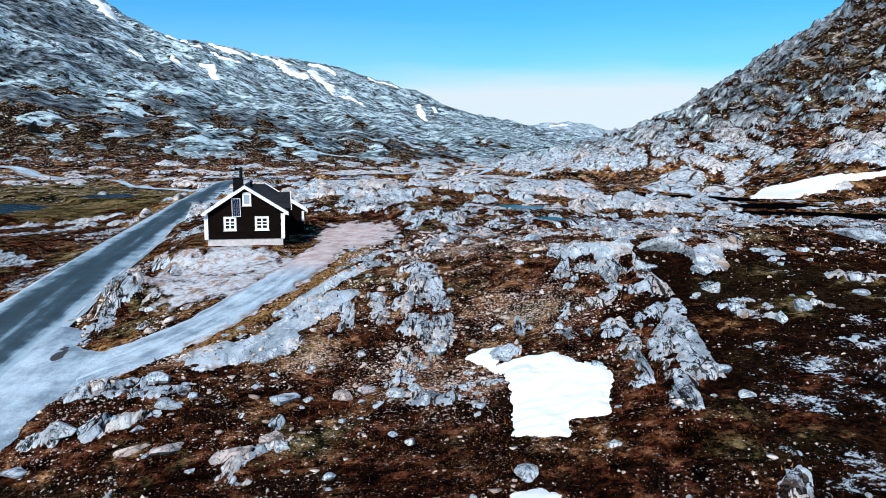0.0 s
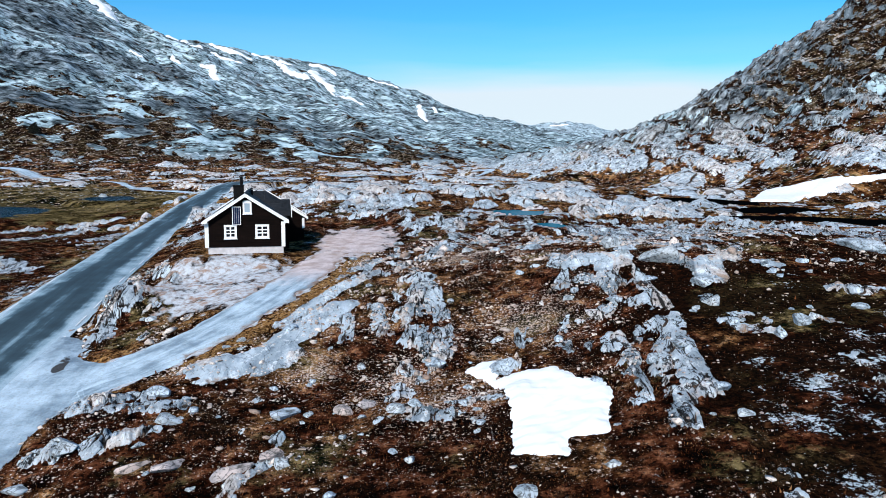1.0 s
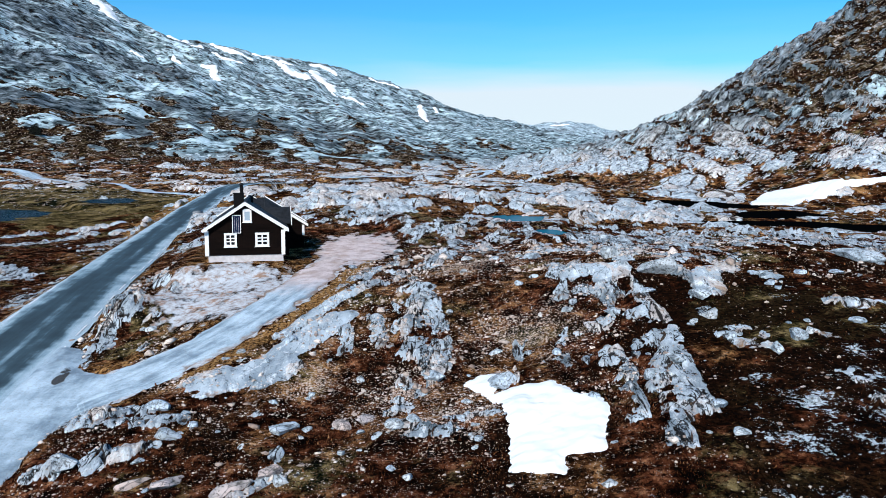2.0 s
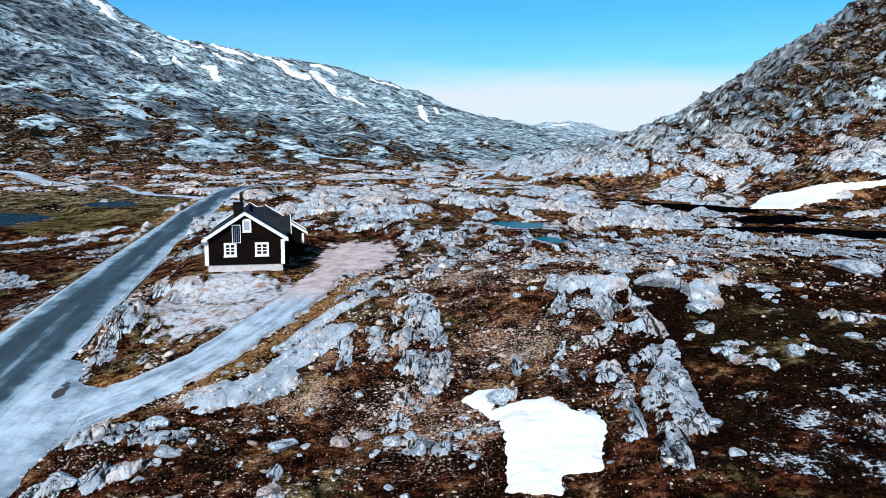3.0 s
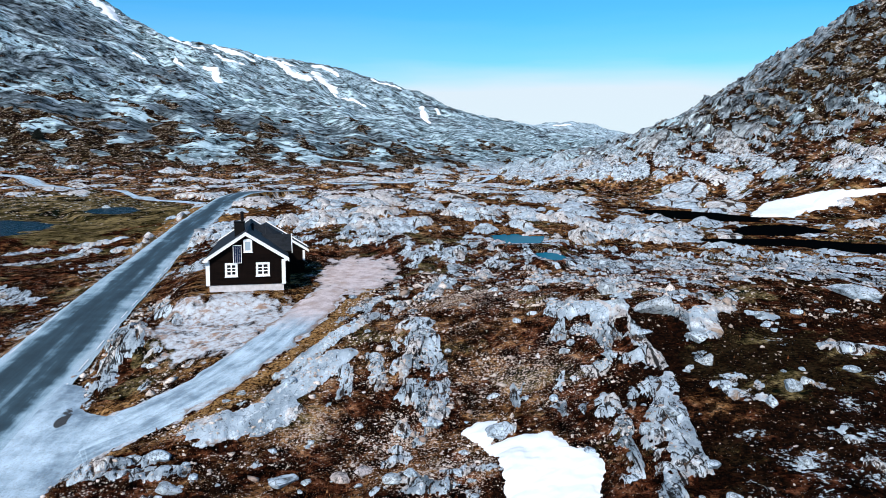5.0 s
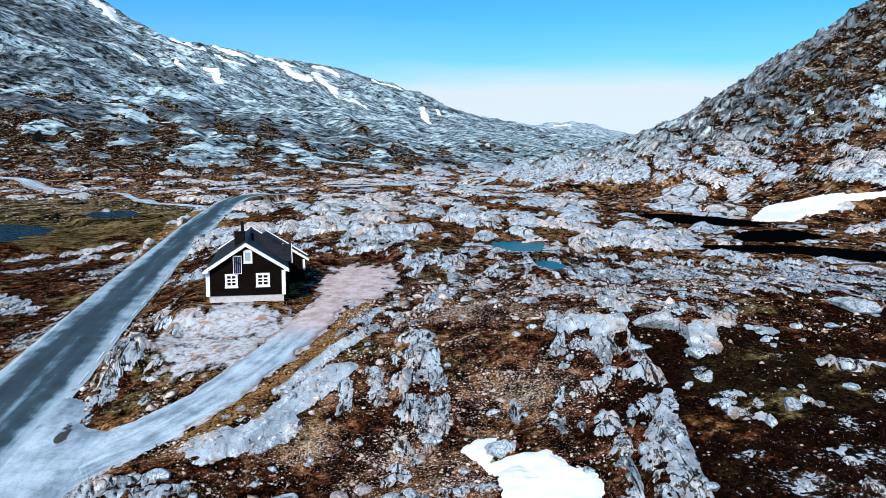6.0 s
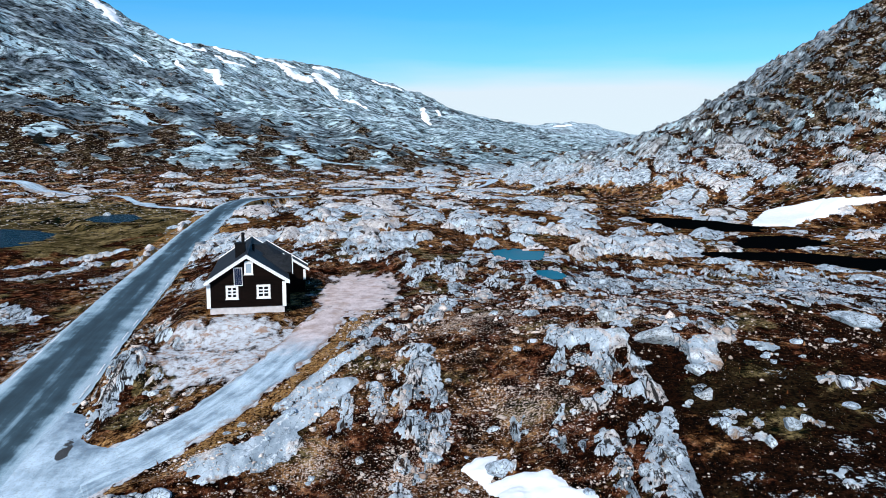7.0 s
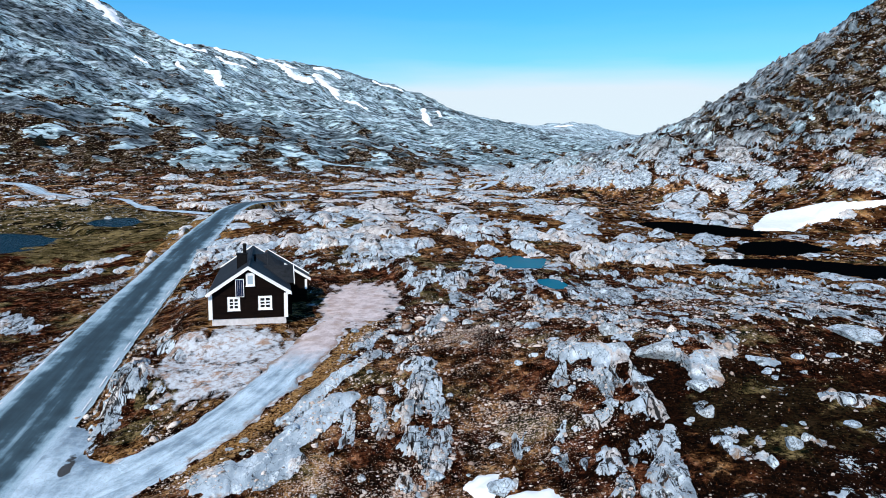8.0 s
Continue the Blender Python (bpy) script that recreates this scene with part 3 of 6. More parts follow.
class Nodes:
    """Short ways to add nodes to one material."""

    def __init__(self, nt, vector=None):
        self.nt, self.vector = nt, vector

    def put(self, socket, value):
        if isinstance(value, (int, float, tuple)):
            socket.default_value = value
        else:
            self.nt.links.new(value, socket)

    def coords(self, scale=(1, 1, 1), turn=0.0, kind="Object"):
        tc = self.nt.nodes.new("ShaderNodeTexCoord")
        mp = self.nt.nodes.new("ShaderNodeMapping")
        mp.inputs["Scale"].default_value = scale
        mp.inputs["Rotation"].default_value = (0, 0, radians(turn))
        self.nt.links.new(tc.outputs[kind], mp.inputs[0])
        return mp.outputs[0]

    def noise(self, scale, detail=4.0, rough=0.6, vector=None, warp=0.0):
        n = self.nt.nodes.new("ShaderNodeTexNoise")
        n.inputs["Scale"].default_value, n.inputs["Detail"].default_value = scale, detail
        n.inputs["Roughness"].default_value, n.inputs["Distortion"].default_value = rough, warp
        self.nt.links.new(vector or self.vector, n.inputs["Vector"])
        return n.outputs[0]

    def cells(self, scale, feature="F1", vector=None, out="Distance"):
        n = self.nt.nodes.new("ShaderNodeTexVoronoi")
        n.feature = feature
        n.inputs["Scale"].default_value = scale
        self.nt.links.new(vector or self.vector, n.inputs["Vector"])
        return n.outputs[out]

    def ramp(self, value, *stops):
        r = self.nt.nodes.new("ShaderNodeValToRGB")
        els = r.color_ramp.elements
        while len(els) < len(stops):
            els.new(0.5)
        for e, (p, c) in zip(els, stops):
            e.position = p
            e.color = (c, c, c, 1) if isinstance(c, (int, float)) else (*c, 1)
        self.put(r.inputs[0], value)
        return r.outputs[0]

    def math(self, op, a, b=0.0, clamp=False):
        n = self.nt.nodes.new("ShaderNodeMath")
        n.operation, n.use_clamp = op, clamp
        self.put(n.inputs[0], a)
        self.put(n.inputs[1], b)
        return n.outputs[0]

    def mix(self, f, a, b, blend="MIX"):
        n = self.nt.nodes.new("ShaderNodeMix")
        n.data_type, n.blend_type = "RGBA", blend
        self.put(n.inputs[0], f)
        self.put(n.inputs[6], (*a, 1) if isinstance(a, tuple) else a)
        self.put(n.inputs[7], (*b, 1) if isinstance(b, tuple) else b)
        return n.outputs[2]

    def attr(self, name):
        n = self.nt.nodes.new("ShaderNodeAttribute")
        n.attribute_name = name
        return n.outputs["Fac"]

    def bump(self, height, strength, distance, under=None):
        n = self.nt.nodes.new("ShaderNodeBump")
        n.inputs["Strength"].default_value, n.inputs["Distance"].default_value = strength, distance
        self.put(n.inputs["Height"], height)
        if under is not None:
            self.nt.links.new(under, n.inputs["Normal"])
        return n.outputs[0]

    def random(self):
        return self.nt.nodes.new("ShaderNodeObjectInfo").outputs["Random"]


def packed_gravel(g):
    """Pale pinkish gravel, trodden flat."""
    c = g.ramp(g.noise(0.8, 7, 0.7), (0.40, (0.45, 0.35, 0.33)), (0.58, (0.68, 0.58, 0.575)))
    return g.mix(g.ramp(g.noise(0.45, 7, 0.6), (0.50, 0.0), (0.70, 0.45)), c, (0.30, 0.17, 0.085))


def ground_material():
    m, nt, bsdf = mat_new("mountain_ground")
    g = Nodes(nt)
    g.vector = g.coords()
    comb = nt.nodes.new("ShaderNodeCombineXYZ")
    g.put(comb.inputs[0], g.attr("su"))
    g.put(comb.inputs[1], g.attr("sv"))
    strata = comb.outputs[0]
    afar = g.attr("afar")   # out in the valley and on the heights the pattern is coarser
    long = g.coords((1, 0.38, 1))
    n_med = g.mix(afar, g.noise(0.9, 8, 0.70), g.noise(0.26, 6, 0.68, long))
    n_fine = g.mix(afar, g.noise(4.5, 6, 0.72), g.noise(0.7, 5, 0.68, long))
    comb = nt.nodes.new("ShaderNodeCombineXYZ")
    g.put(comb.inputs[0], g.attr("mu"))
    g.put(comb.inputs[1], g.attr("mv"))
    beds = comb.outputs[0]
    high = g.attr("upland")
    s_big = g.mix(high, g.noise(0.45, 9, 0.68, strata, 0.12), g.math("ADD", g.math("MULTIPLY", g.noise(0.70, 6, 0.64, beds, 0.15), 0.72), g.math("MULTIPLY", g.noise(0.06, 6, 0.68), 0.28)))
    s_fine = g.mix(high, g.mix(afar, g.noise(2.0, 9, 0.80, strata, 0.15), g.noise(0.9, 6, 0.74, strata, 0.15)), g.math("ADD", g.math("MULTIPLY", g.noise(2.0, 5, 0.64, beds, 0.12), 0.62), g.math("MULTIPLY", g.noise(0.24, 5, 0.70), 0.38)))
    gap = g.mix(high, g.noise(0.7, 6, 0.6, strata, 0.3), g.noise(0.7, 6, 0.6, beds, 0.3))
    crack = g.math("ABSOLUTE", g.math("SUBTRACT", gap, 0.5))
    # bare rock: blue-grey slabs with cream weathering and dark seams along the grain
    comb = nt.nodes.new("ShaderNodeCombineXYZ")
    g.put(comb.inputs[0], g.math("MULTIPLY", g.attr("su"), 3.4))
    g.put(comb.inputs[1], g.math("MULTIPLY", g.attr("sv"), 0.55))
    seam = g.mix(afar, g.noise(1.0, 7, 0.68, comb.outputs[0], 0.25), g.noise(0.55, 6, 0.70, long))
    calm, upland = g.attr("calm"), g.attr("upland")
    low = g.noise(0.6, 5, 0.58, strata, 0.3)
    pit = g.math("ADD", s_fine, g.math("MULTIPLY", calm, 0.045))
    seam_line = g.math("ADD", seam, g.math("MULTIPLY", calm, 0.05))
    mottle = g.mix(g.ramp(calm, (0.25, 0.0), (0.5, 1.0), (0.7, 1.0), (0.9, 0.0)), g.noise(9.0, 5, 0.78), g.noise(1.7, 7, 0.74))
    coat = g.noise(0.75, 8, 0.70)
    joint = g.math("ADD", g.attr("joint"), g.math("MULTIPLY", g.math("SUBTRACT", s_fine, 0.5), 1.4))
    tone = g.math("ADD", g.attr("tone"), g.math("MULTIPLY", g.math("SUBTRACT", coat, 0.5), 1.6))
    tone = g.math("ADD", tone, g.math("MULTIPLY", g.attr("warm"), 0.20))
    rock = g.ramp(low, (0.34, (0.135, 0.182, 0.220)), (0.46, (0.325, 0.388, 0.445)), (0.60, (0.56, 0.65, 0.725)))
    rock = g.mix(g.math("MULTIPLY", calm, 0.5), rock, g.ramp(s_big, (0.38, (0.25, 0.318, 0.375)), (0.58, (0.50, 0.590, 0.665))))
    rock = g.mix(g.ramp(tone, (0.68, 0.0), (0.9, 0.8)), rock, g.ramp(s_fine, (0.42, (0.40, 0.33, 0.29)), (0.58, (0.76, 0.70, 0.66))))
    rock = g.mix(g.ramp(s_fine, (0.54, 0.0), (0.60, 0.8)), rock, (0.77, 0.83, 0.87))
    # dark seams and joints of the stone, plus crevice shade painted black
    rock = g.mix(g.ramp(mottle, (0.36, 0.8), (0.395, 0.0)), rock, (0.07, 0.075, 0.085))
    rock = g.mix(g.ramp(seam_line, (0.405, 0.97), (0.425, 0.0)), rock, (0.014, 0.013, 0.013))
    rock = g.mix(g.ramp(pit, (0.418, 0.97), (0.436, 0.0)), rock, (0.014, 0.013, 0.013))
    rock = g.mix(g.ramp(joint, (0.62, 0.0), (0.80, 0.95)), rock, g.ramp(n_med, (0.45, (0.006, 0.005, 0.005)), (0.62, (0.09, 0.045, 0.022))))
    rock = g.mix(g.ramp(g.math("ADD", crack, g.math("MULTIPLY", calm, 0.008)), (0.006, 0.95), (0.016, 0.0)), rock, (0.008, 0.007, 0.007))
    rust = g.noise(0.30, 7, 0.72)
    rock = g.mix(g.ramp(rust, (0.58, 0.0), (0.64, 0.75)), rock, g.ramp(n_med, (0.42, (0.06, 0.032, 0.020)), (0.60, (0.40, 0.26, 0.16))))
    tight = g.noise(4.0, 3, 0.60, beds, 0.2)
    # mountain rock: distance haze painted as blue tint, relief shade as near-black marks
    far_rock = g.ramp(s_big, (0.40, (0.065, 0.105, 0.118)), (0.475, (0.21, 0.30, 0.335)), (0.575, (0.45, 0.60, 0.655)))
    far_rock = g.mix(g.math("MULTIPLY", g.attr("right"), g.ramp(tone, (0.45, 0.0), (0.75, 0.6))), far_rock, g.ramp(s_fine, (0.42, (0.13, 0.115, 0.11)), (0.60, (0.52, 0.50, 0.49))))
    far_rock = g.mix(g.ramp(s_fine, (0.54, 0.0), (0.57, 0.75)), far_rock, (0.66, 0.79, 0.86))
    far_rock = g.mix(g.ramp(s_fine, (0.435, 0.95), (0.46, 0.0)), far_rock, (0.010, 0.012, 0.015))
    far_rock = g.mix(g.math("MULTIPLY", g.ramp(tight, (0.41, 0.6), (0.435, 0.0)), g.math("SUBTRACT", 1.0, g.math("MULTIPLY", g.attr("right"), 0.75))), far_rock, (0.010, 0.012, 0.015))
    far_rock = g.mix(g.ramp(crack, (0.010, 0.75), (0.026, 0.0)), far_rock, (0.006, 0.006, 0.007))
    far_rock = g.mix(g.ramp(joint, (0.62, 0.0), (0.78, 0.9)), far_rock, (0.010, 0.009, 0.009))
    # near-black colour for the cliffs and the painted shade up the right slope
    cliff_shade = g.math("ADD", g.noise(0.012, 5, 0.6), g.math("MULTIPLY", g.math("SUBTRACT", s_big, 0.5), -0.7))
    far_rock = g.mix(g.ramp(g.math("ADD", cliff_shade, g.math("MULTIPLY", g.attr("cliff_shade"), 0.26)), (0.54, 0.0), (0.64, 0.8)), far_rock, g.ramp(s_fine, (0.46, (0.006, 0.007, 0.009)), (0.60, (0.13, 0.16, 0.19))))
    rock = g.mix(upland, rock, far_rock)
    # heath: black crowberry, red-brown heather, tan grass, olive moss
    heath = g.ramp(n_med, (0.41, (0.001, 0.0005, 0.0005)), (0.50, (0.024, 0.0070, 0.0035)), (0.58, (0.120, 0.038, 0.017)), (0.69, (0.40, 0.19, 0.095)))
    grass = g.ramp(n_med, (0.40, (0.008, 0.003, 0.001)), (0.49, (0.095, 0.039, 0.015)), (0.57, (0.32, 0.155, 0.058)), (0.67, (0.62, 0.40, 0.22)))
    moss = g.ramp(n_med, (0.40, (0.003, 0.007, 0.004)), (0.48, (0.085, 0.064, 0.024)), (0.60, (0.25, 0.19, 0.085)))
    cover = g.mix(g.ramp(g.math("ADD", g.noise(0.20, 7, 0.66), g.math("MULTIPLY", g.attr("grass"), 0.22)), (0.54, 0.0), (0.63, 1.0)), heath, grass)
    cover = g.mix(g.ramp(g.math("ADD", g.noise(0.13, 6, 0.66), g.math("MULTIPLY", g.attr("marsh"), 0.3)), (0.56, 0.0), (0.62, 0.9)), cover, moss)
    ochre = g.math("ADD", g.attr("grass"), g.math("MULTIPLY", g.math("SUBTRACT", n_med, 0.5), 1.1))
    cover = g.mix(g.ramp(ochre, (0.50, 0.0), (0.66, 0.85)), cover, g.ramp(n_fine, (0.38, (0.045, 0.018, 0.007)), (0.50, (0.29, 0.145, 0.048)), (0.62, (0.50, 0.31, 0.13))))
    slope = g.ramp(g.math("ADD", g.math("MULTIPLY", g.noise(0.24, 6, 0.72, long), 0.86), g.math("MULTIPLY", s_fine, 0.14)), (0.45, (0.005, 0.003, 0.002)), (0.495, (0.020, 0.011, 0.006)), (0.54, (0.068, 0.046, 0.021)), (0.575, (0.17, 0.13, 0.08)), (0.615, (0.40, 0.40, 0.40)))
    cover = g.mix(g.math("MULTIPLY", upland, 0.9), cover, slope)
    # black heath, and shadowed hollows of the middle ground painted as black blotches
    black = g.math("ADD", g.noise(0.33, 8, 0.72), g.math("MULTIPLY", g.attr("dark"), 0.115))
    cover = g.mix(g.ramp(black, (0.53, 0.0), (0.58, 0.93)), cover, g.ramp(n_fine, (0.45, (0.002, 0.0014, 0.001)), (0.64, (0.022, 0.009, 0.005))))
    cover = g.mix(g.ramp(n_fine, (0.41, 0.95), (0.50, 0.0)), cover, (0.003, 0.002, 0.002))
    # flakes of stone and frost lying in it
    fleck = g.math("ADD", g.mix(afar, g.noise(7.0, 5, 0.72), g.noise(1.2, 4, 0.70, long)), g.math("MULTIPLY", g.math("SUBTRACT", g.noise(0.4, 5, 0.7), 0.5), 0.30))
    fleck = g.math("ADD", fleck, g.math("SUBTRACT", g.math("MULTIPLY", g.attr("speck"), 0.095), g.math("MULTIPLY", g.attr("dark"), 0.06)))
    cover = g.mix(g.ramp(fleck, (0.614, 0.0), (0.634, 0.92)), cover, (0.64, 0.51, 0.43))
    rime = g.math("ADD", g.noise(4.2, 8, 0.78), g.math("MULTIPLY", g.math("SUBTRACT", g.noise(0.6, 6, 0.70), 0.5), 0.8))
    rime = g.math("ADD", rime, g.math("MULTIPLY", g.attr("rime"), 0.20))
    rime = g.math("MULTIPLY", g.ramp(rime, (0.715, 0.0), (0.725, 0.95)), g.attr("dark"))
    cover = g.mix(rime, cover, (0.58, 0.67, 0.74))
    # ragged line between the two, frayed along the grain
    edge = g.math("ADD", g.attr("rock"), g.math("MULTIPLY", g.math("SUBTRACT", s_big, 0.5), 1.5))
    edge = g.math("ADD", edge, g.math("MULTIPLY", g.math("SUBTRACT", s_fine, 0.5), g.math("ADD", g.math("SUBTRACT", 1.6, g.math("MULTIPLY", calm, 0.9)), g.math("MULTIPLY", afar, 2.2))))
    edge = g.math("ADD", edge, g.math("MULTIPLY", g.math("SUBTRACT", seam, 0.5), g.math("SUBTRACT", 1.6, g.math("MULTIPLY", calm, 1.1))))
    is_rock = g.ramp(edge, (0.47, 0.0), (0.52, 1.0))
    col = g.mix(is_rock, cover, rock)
    # gravel of yard and verges
    stone = g.ramp(g.noise(2.2, 7, 0.70), (0.36, (0.26, 0.21, 0.19)), (0.44, (0.41, 0.41, 0.43)), (0.56, (0.53, 0.57, 0.62)))
    stone = g.mix(g.ramp(g.noise(0.6, 7, 0.72), (0.53, 0.0), (0.60, 0.8)), stone, (0.30, 0.17, 0.10))
    stone = g.mix(g.math("MULTIPLY", g.attr("lot"), 0.9), stone, packed_gravel(g))
    grav = g.math("ADD", g.attr("gravel"), g.math("MULTIPLY", g.math("SUBTRACT", n_med, 0.5), 1.6))
    is_gravel = g.ramp(grav, (0.42, 0.0), (0.62, 1.0))
    col = g.mix(is_gravel, col, stone)
    # hoar and old snow dust on the heights, and pale haze painted on the far range
    dust = g.math("ADD", g.math("MULTIPLY", g.attr("frost_haze"), 0.16), g.math("MULTIPLY", g.math("ADD", s_fine, g.noise(0.05, 6, 0.7)), 0.5))
    is_dust_haze = g.ramp(dust, (0.67, 0.0), (0.80, 0.55))
    col = g.mix(is_dust_haze, col, (0.56, 0.69, 0.78))
    nt.links.new(col, bsdf.inputs["Base Color"])
    bsdf.inputs["Roughness"].default_value = 0.9
    bsdf.inputs["Specular IOR Level"].default_value = 0.0
    h = g.math("ADD", g.math("MULTIPLY", s_fine, 0.7), g.math("MULTIPLY", n_fine, 0.3))
    h = g.math("MULTIPLY", h, g.math("SUBTRACT", 1.0, g.math("MULTIPLY", calm, 0.55)))
    h = g.math("MULTIPLY", h, g.math("SUBTRACT", 1.0, g.math("MULTIPLY", is_gravel, 0.8)))
    h = g.math("MULTIPLY", h, g.math("SUBTRACT", 1.0, g.math("MULTIPLY", g.math("MULTIPLY", upland, g.math("SUBTRACT", 1.0, is_rock)), 0.75)))
    h = g.math("MINIMUM", h, g.math("ADD", 0.25, g.math("MULTIPLY", crack, 6.0)))
    nt.links.new(g.bump(h, 1.0, 0.24, g.bump(g.math("MULTIPLY", s_big, g.math("SUBTRACT", 1.0, g.math("MULTIPLY", calm, 0.6))), 0.7, 0.55)), bsdf.inputs["Normal"])
    return m


def plain_material(name, low, high, scale=6.0, rough=0.7, bump=0.01, metal=0.0, stretch=(1, 1, 1), spec=0.4):
    m, nt, bsdf = mat_new(name)
    g = Nodes(nt)
    g.vector = g.coords(stretch)
    n = g.noise(scale, 6, 0.65)
    n2 = g.noise(scale * 0.17, 4, 0.6)
    c = g.ramp(g.math("ADD", g.math("MULTIPLY", n, 0.6), g.math("MULTIPLY", n2, 0.4)), (0.36, low), (0.64, high))
    nt.links.new(c, bsdf.inputs["Base Color"])
    bsdf.inputs["Roughness"].default_value, bsdf.inputs["Metallic"].default_value = rough, metal
    bsdf.inputs["Specular IOR Level"].default_value = spec
    nt.links.new(g.bump(n, 0.6, bump), bsdf.inputs["Normal"])
    return m


def asphalt_material():
    m, nt, bsdf = mat_new("worn_asphalt")
    g = Nodes(nt)
    g.vector = g.coords()
    across = g.attr("across")                       # -1 to 1 over the carriageway
    lengthways = g.attr("lengthways")
    comb = nt.nodes.new("ShaderNodeCombineXYZ")
    g.put(comb.inputs[0], g.math("MULTIPLY", across, 2.2))
    g.put(comb.inputs[1], g.math("MULTIPLY", lengthways, 0.035))
    wear = g.noise(1.0, 6, 0.62, comb.outputs[0])
    blot = g.noise(0.35, 6, 0.65)
    grain = g.noise(14.0, 5, 0.7)
    side = g.math("ABSOLUTE", across)
    dust = g.math("ADD", g.math("SUBTRACT", g.math("MULTIPLY", wear, 1.05), 0.15), g.math("MULTIPLY", blot, 0.35))
    edge = g.ramp(g.math("ADD", side, g.math("MULTIPLY", g.math("SUBTRACT", blot, 0.5), 0.5)), (0.45, 0.0), (0.95, 0.38))
    dust = g.math("ADD", dust, edge)
    mouth = g.ramp(g.math("MULTIPLY", lengthways, 0.01), (0.14, 0.0), (0.24, 0.07), (0.42, 0.07), (0.56, 0.0))
    dust = g.math("ADD", dust, g.math("MULTIPLY", mouth, g.ramp(g.math("ADD", across, g.math("MULTIPLY", blot, 0.8)), (0.1, 0.0), (0.9, 1.0))))
    c = g.ramp(dust, (0.46, (0.016, 0.034, 0.044)), (0.60, (0.034, 0.068, 0.088)), (0.68, (0.12, 0.20, 0.25)), (0.80, (0.30, 0.43, 0.51)), (0.95, (0.44, 0.57, 0.66)))
    c = g.mix(g.ramp(grain, (0.38, 0.35), (0.55, 0.0)), c, (0.03, 0.04, 0.05))
    c = g.mix(g.ramp(g.math("ADD", g.math("MULTIPLY", g.attr("scar"), 0.7), g.math("MULTIPLY", g.math("MULTIPLY", g.attr("scar"), g.math("SUBTRACT", g.noise(0.9, 7, 0.75), 0.5)), 3.0)), (0.42, 0.0), (0.50, 0.95)), c, (0.020, 0.016, 0.014))
    nt.links.new(c, bsdf.inputs["Base Color"])
    bsdf.inputs["Roughness"].default_value = 0.75
    nt.links.new(g.bump(grain, 0.5, 0.01), bsdf.inputs["Normal"])
    return m


def gravel_material():
    m, nt, bsdf = mat_new("drive_gravel")
    g = Nodes(nt)
    g.vector = g.coords()
    comb = nt.nodes.new("ShaderNodeCombineXYZ")
    g.put(comb.inputs[0], g.math("MULTIPLY", g.attr("across"), 2.6))
    g.put(comb.inputs[1], g.math("MULTIPLY", g.attr("lengthways"), 0.16))
    track = g.noise(1.0, 6, 0.65, comb.outputs[0])
    blot = g.noise(0.5, 7, 0.7)
    grain = g.noise(9.0, 6, 0.75)
    c = g.ramp(g.math("ADD", g.math("MULTIPLY", track, 0.6), g.math("MULTIPLY", blot, 0.4)), (0.41, (0.17, 0.25, 0.32)), (0.49, (0.35, 0.465, 0.56)), (0.58, (0.52, 0.66, 0.77)))
    pink = g.ramp(g.math("ADD", g.attr("yard"), g.math("MULTIPLY", g.math("SUBTRACT", blot, 0.5), 0.8)), (0.30, 0.0), (0.65, 0.95))
    c = g.mix(pink, c, packed_gravel(g))
    side = g.math("ADD", g.math("ABSOLUTE", g.attr("across")), g.math("MULTIPLY", g.math("SUBTRACT", blot, 0.5), 1.5))
    side = g.math("MULTIPLY", side, g.ramp(g.math("MULTIPLY", g.attr("lengthways"), 0.1), (0.35, 0.0), (0.9, 1.0)))
    c = g.mix(g.ramp(g.math("ADD", side, g.math("MULTIPLY", g.attr("yard"), 0.16)), (0.80, 0.0), (1.05, 0.8)), c, (0.20, 0.11, 0.05))
    c = g.mix(g.ramp(grain, (0.34, 0.5), (0.5, 0.0)), c, (0.16, 0.13, 0.12))
    c = g.mix(g.ramp(g.math("ADD", g.math("MULTIPLY", g.attr("scar"), 0.7), g.math("MULTIPLY", g.math("MULTIPLY", g.attr("scar"), g.math("SUBTRACT", blot, 0.5)), 3.0)), (0.42, 0.0), (0.50, 0.95)), c, (0.020, 0.016, 0.014))
    nt.links.new(c, bsdf.inputs["Base Color"])
    bsdf.inputs["Roughness"].default_value = 0.9
    nt.links.new(g.bump(grain, 0.7, 0.04), bsdf.inputs["Normal"])
    return m


def snow_material():
    m, nt, bsdf = mat_new("old_snow")
    g = Nodes(nt)
    g.vector = g.coords()
    n = g.noise(1.2, 6, 0.6)
    c = g.ramp(n, (0.3, (0.84, 0.88, 0.92)), (0.6, (0.93, 0.95, 0.97)))
    nt.links.new(c, bsdf.inputs["Base Color"])
    bsdf.inputs["Roughness"].default_value = 0.65
    nt.links.new(g.bump(n, 0.2, 0.05), bsdf.inputs["Normal"])
    return m


def water_material(name, colour, rough, gloss):
    m, nt, bsdf = mat_new(name)
    g = Nodes(nt)
    g.vector = g.coords((1, 1, 1))
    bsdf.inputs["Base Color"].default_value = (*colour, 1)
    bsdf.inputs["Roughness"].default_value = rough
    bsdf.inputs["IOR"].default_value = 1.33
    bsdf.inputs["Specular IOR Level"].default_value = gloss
    nt.links.new(g.bump(g.noise(2.5, 3, 0.5), 0.12, 0.03), bsdf.inputs["Normal"])
    return m


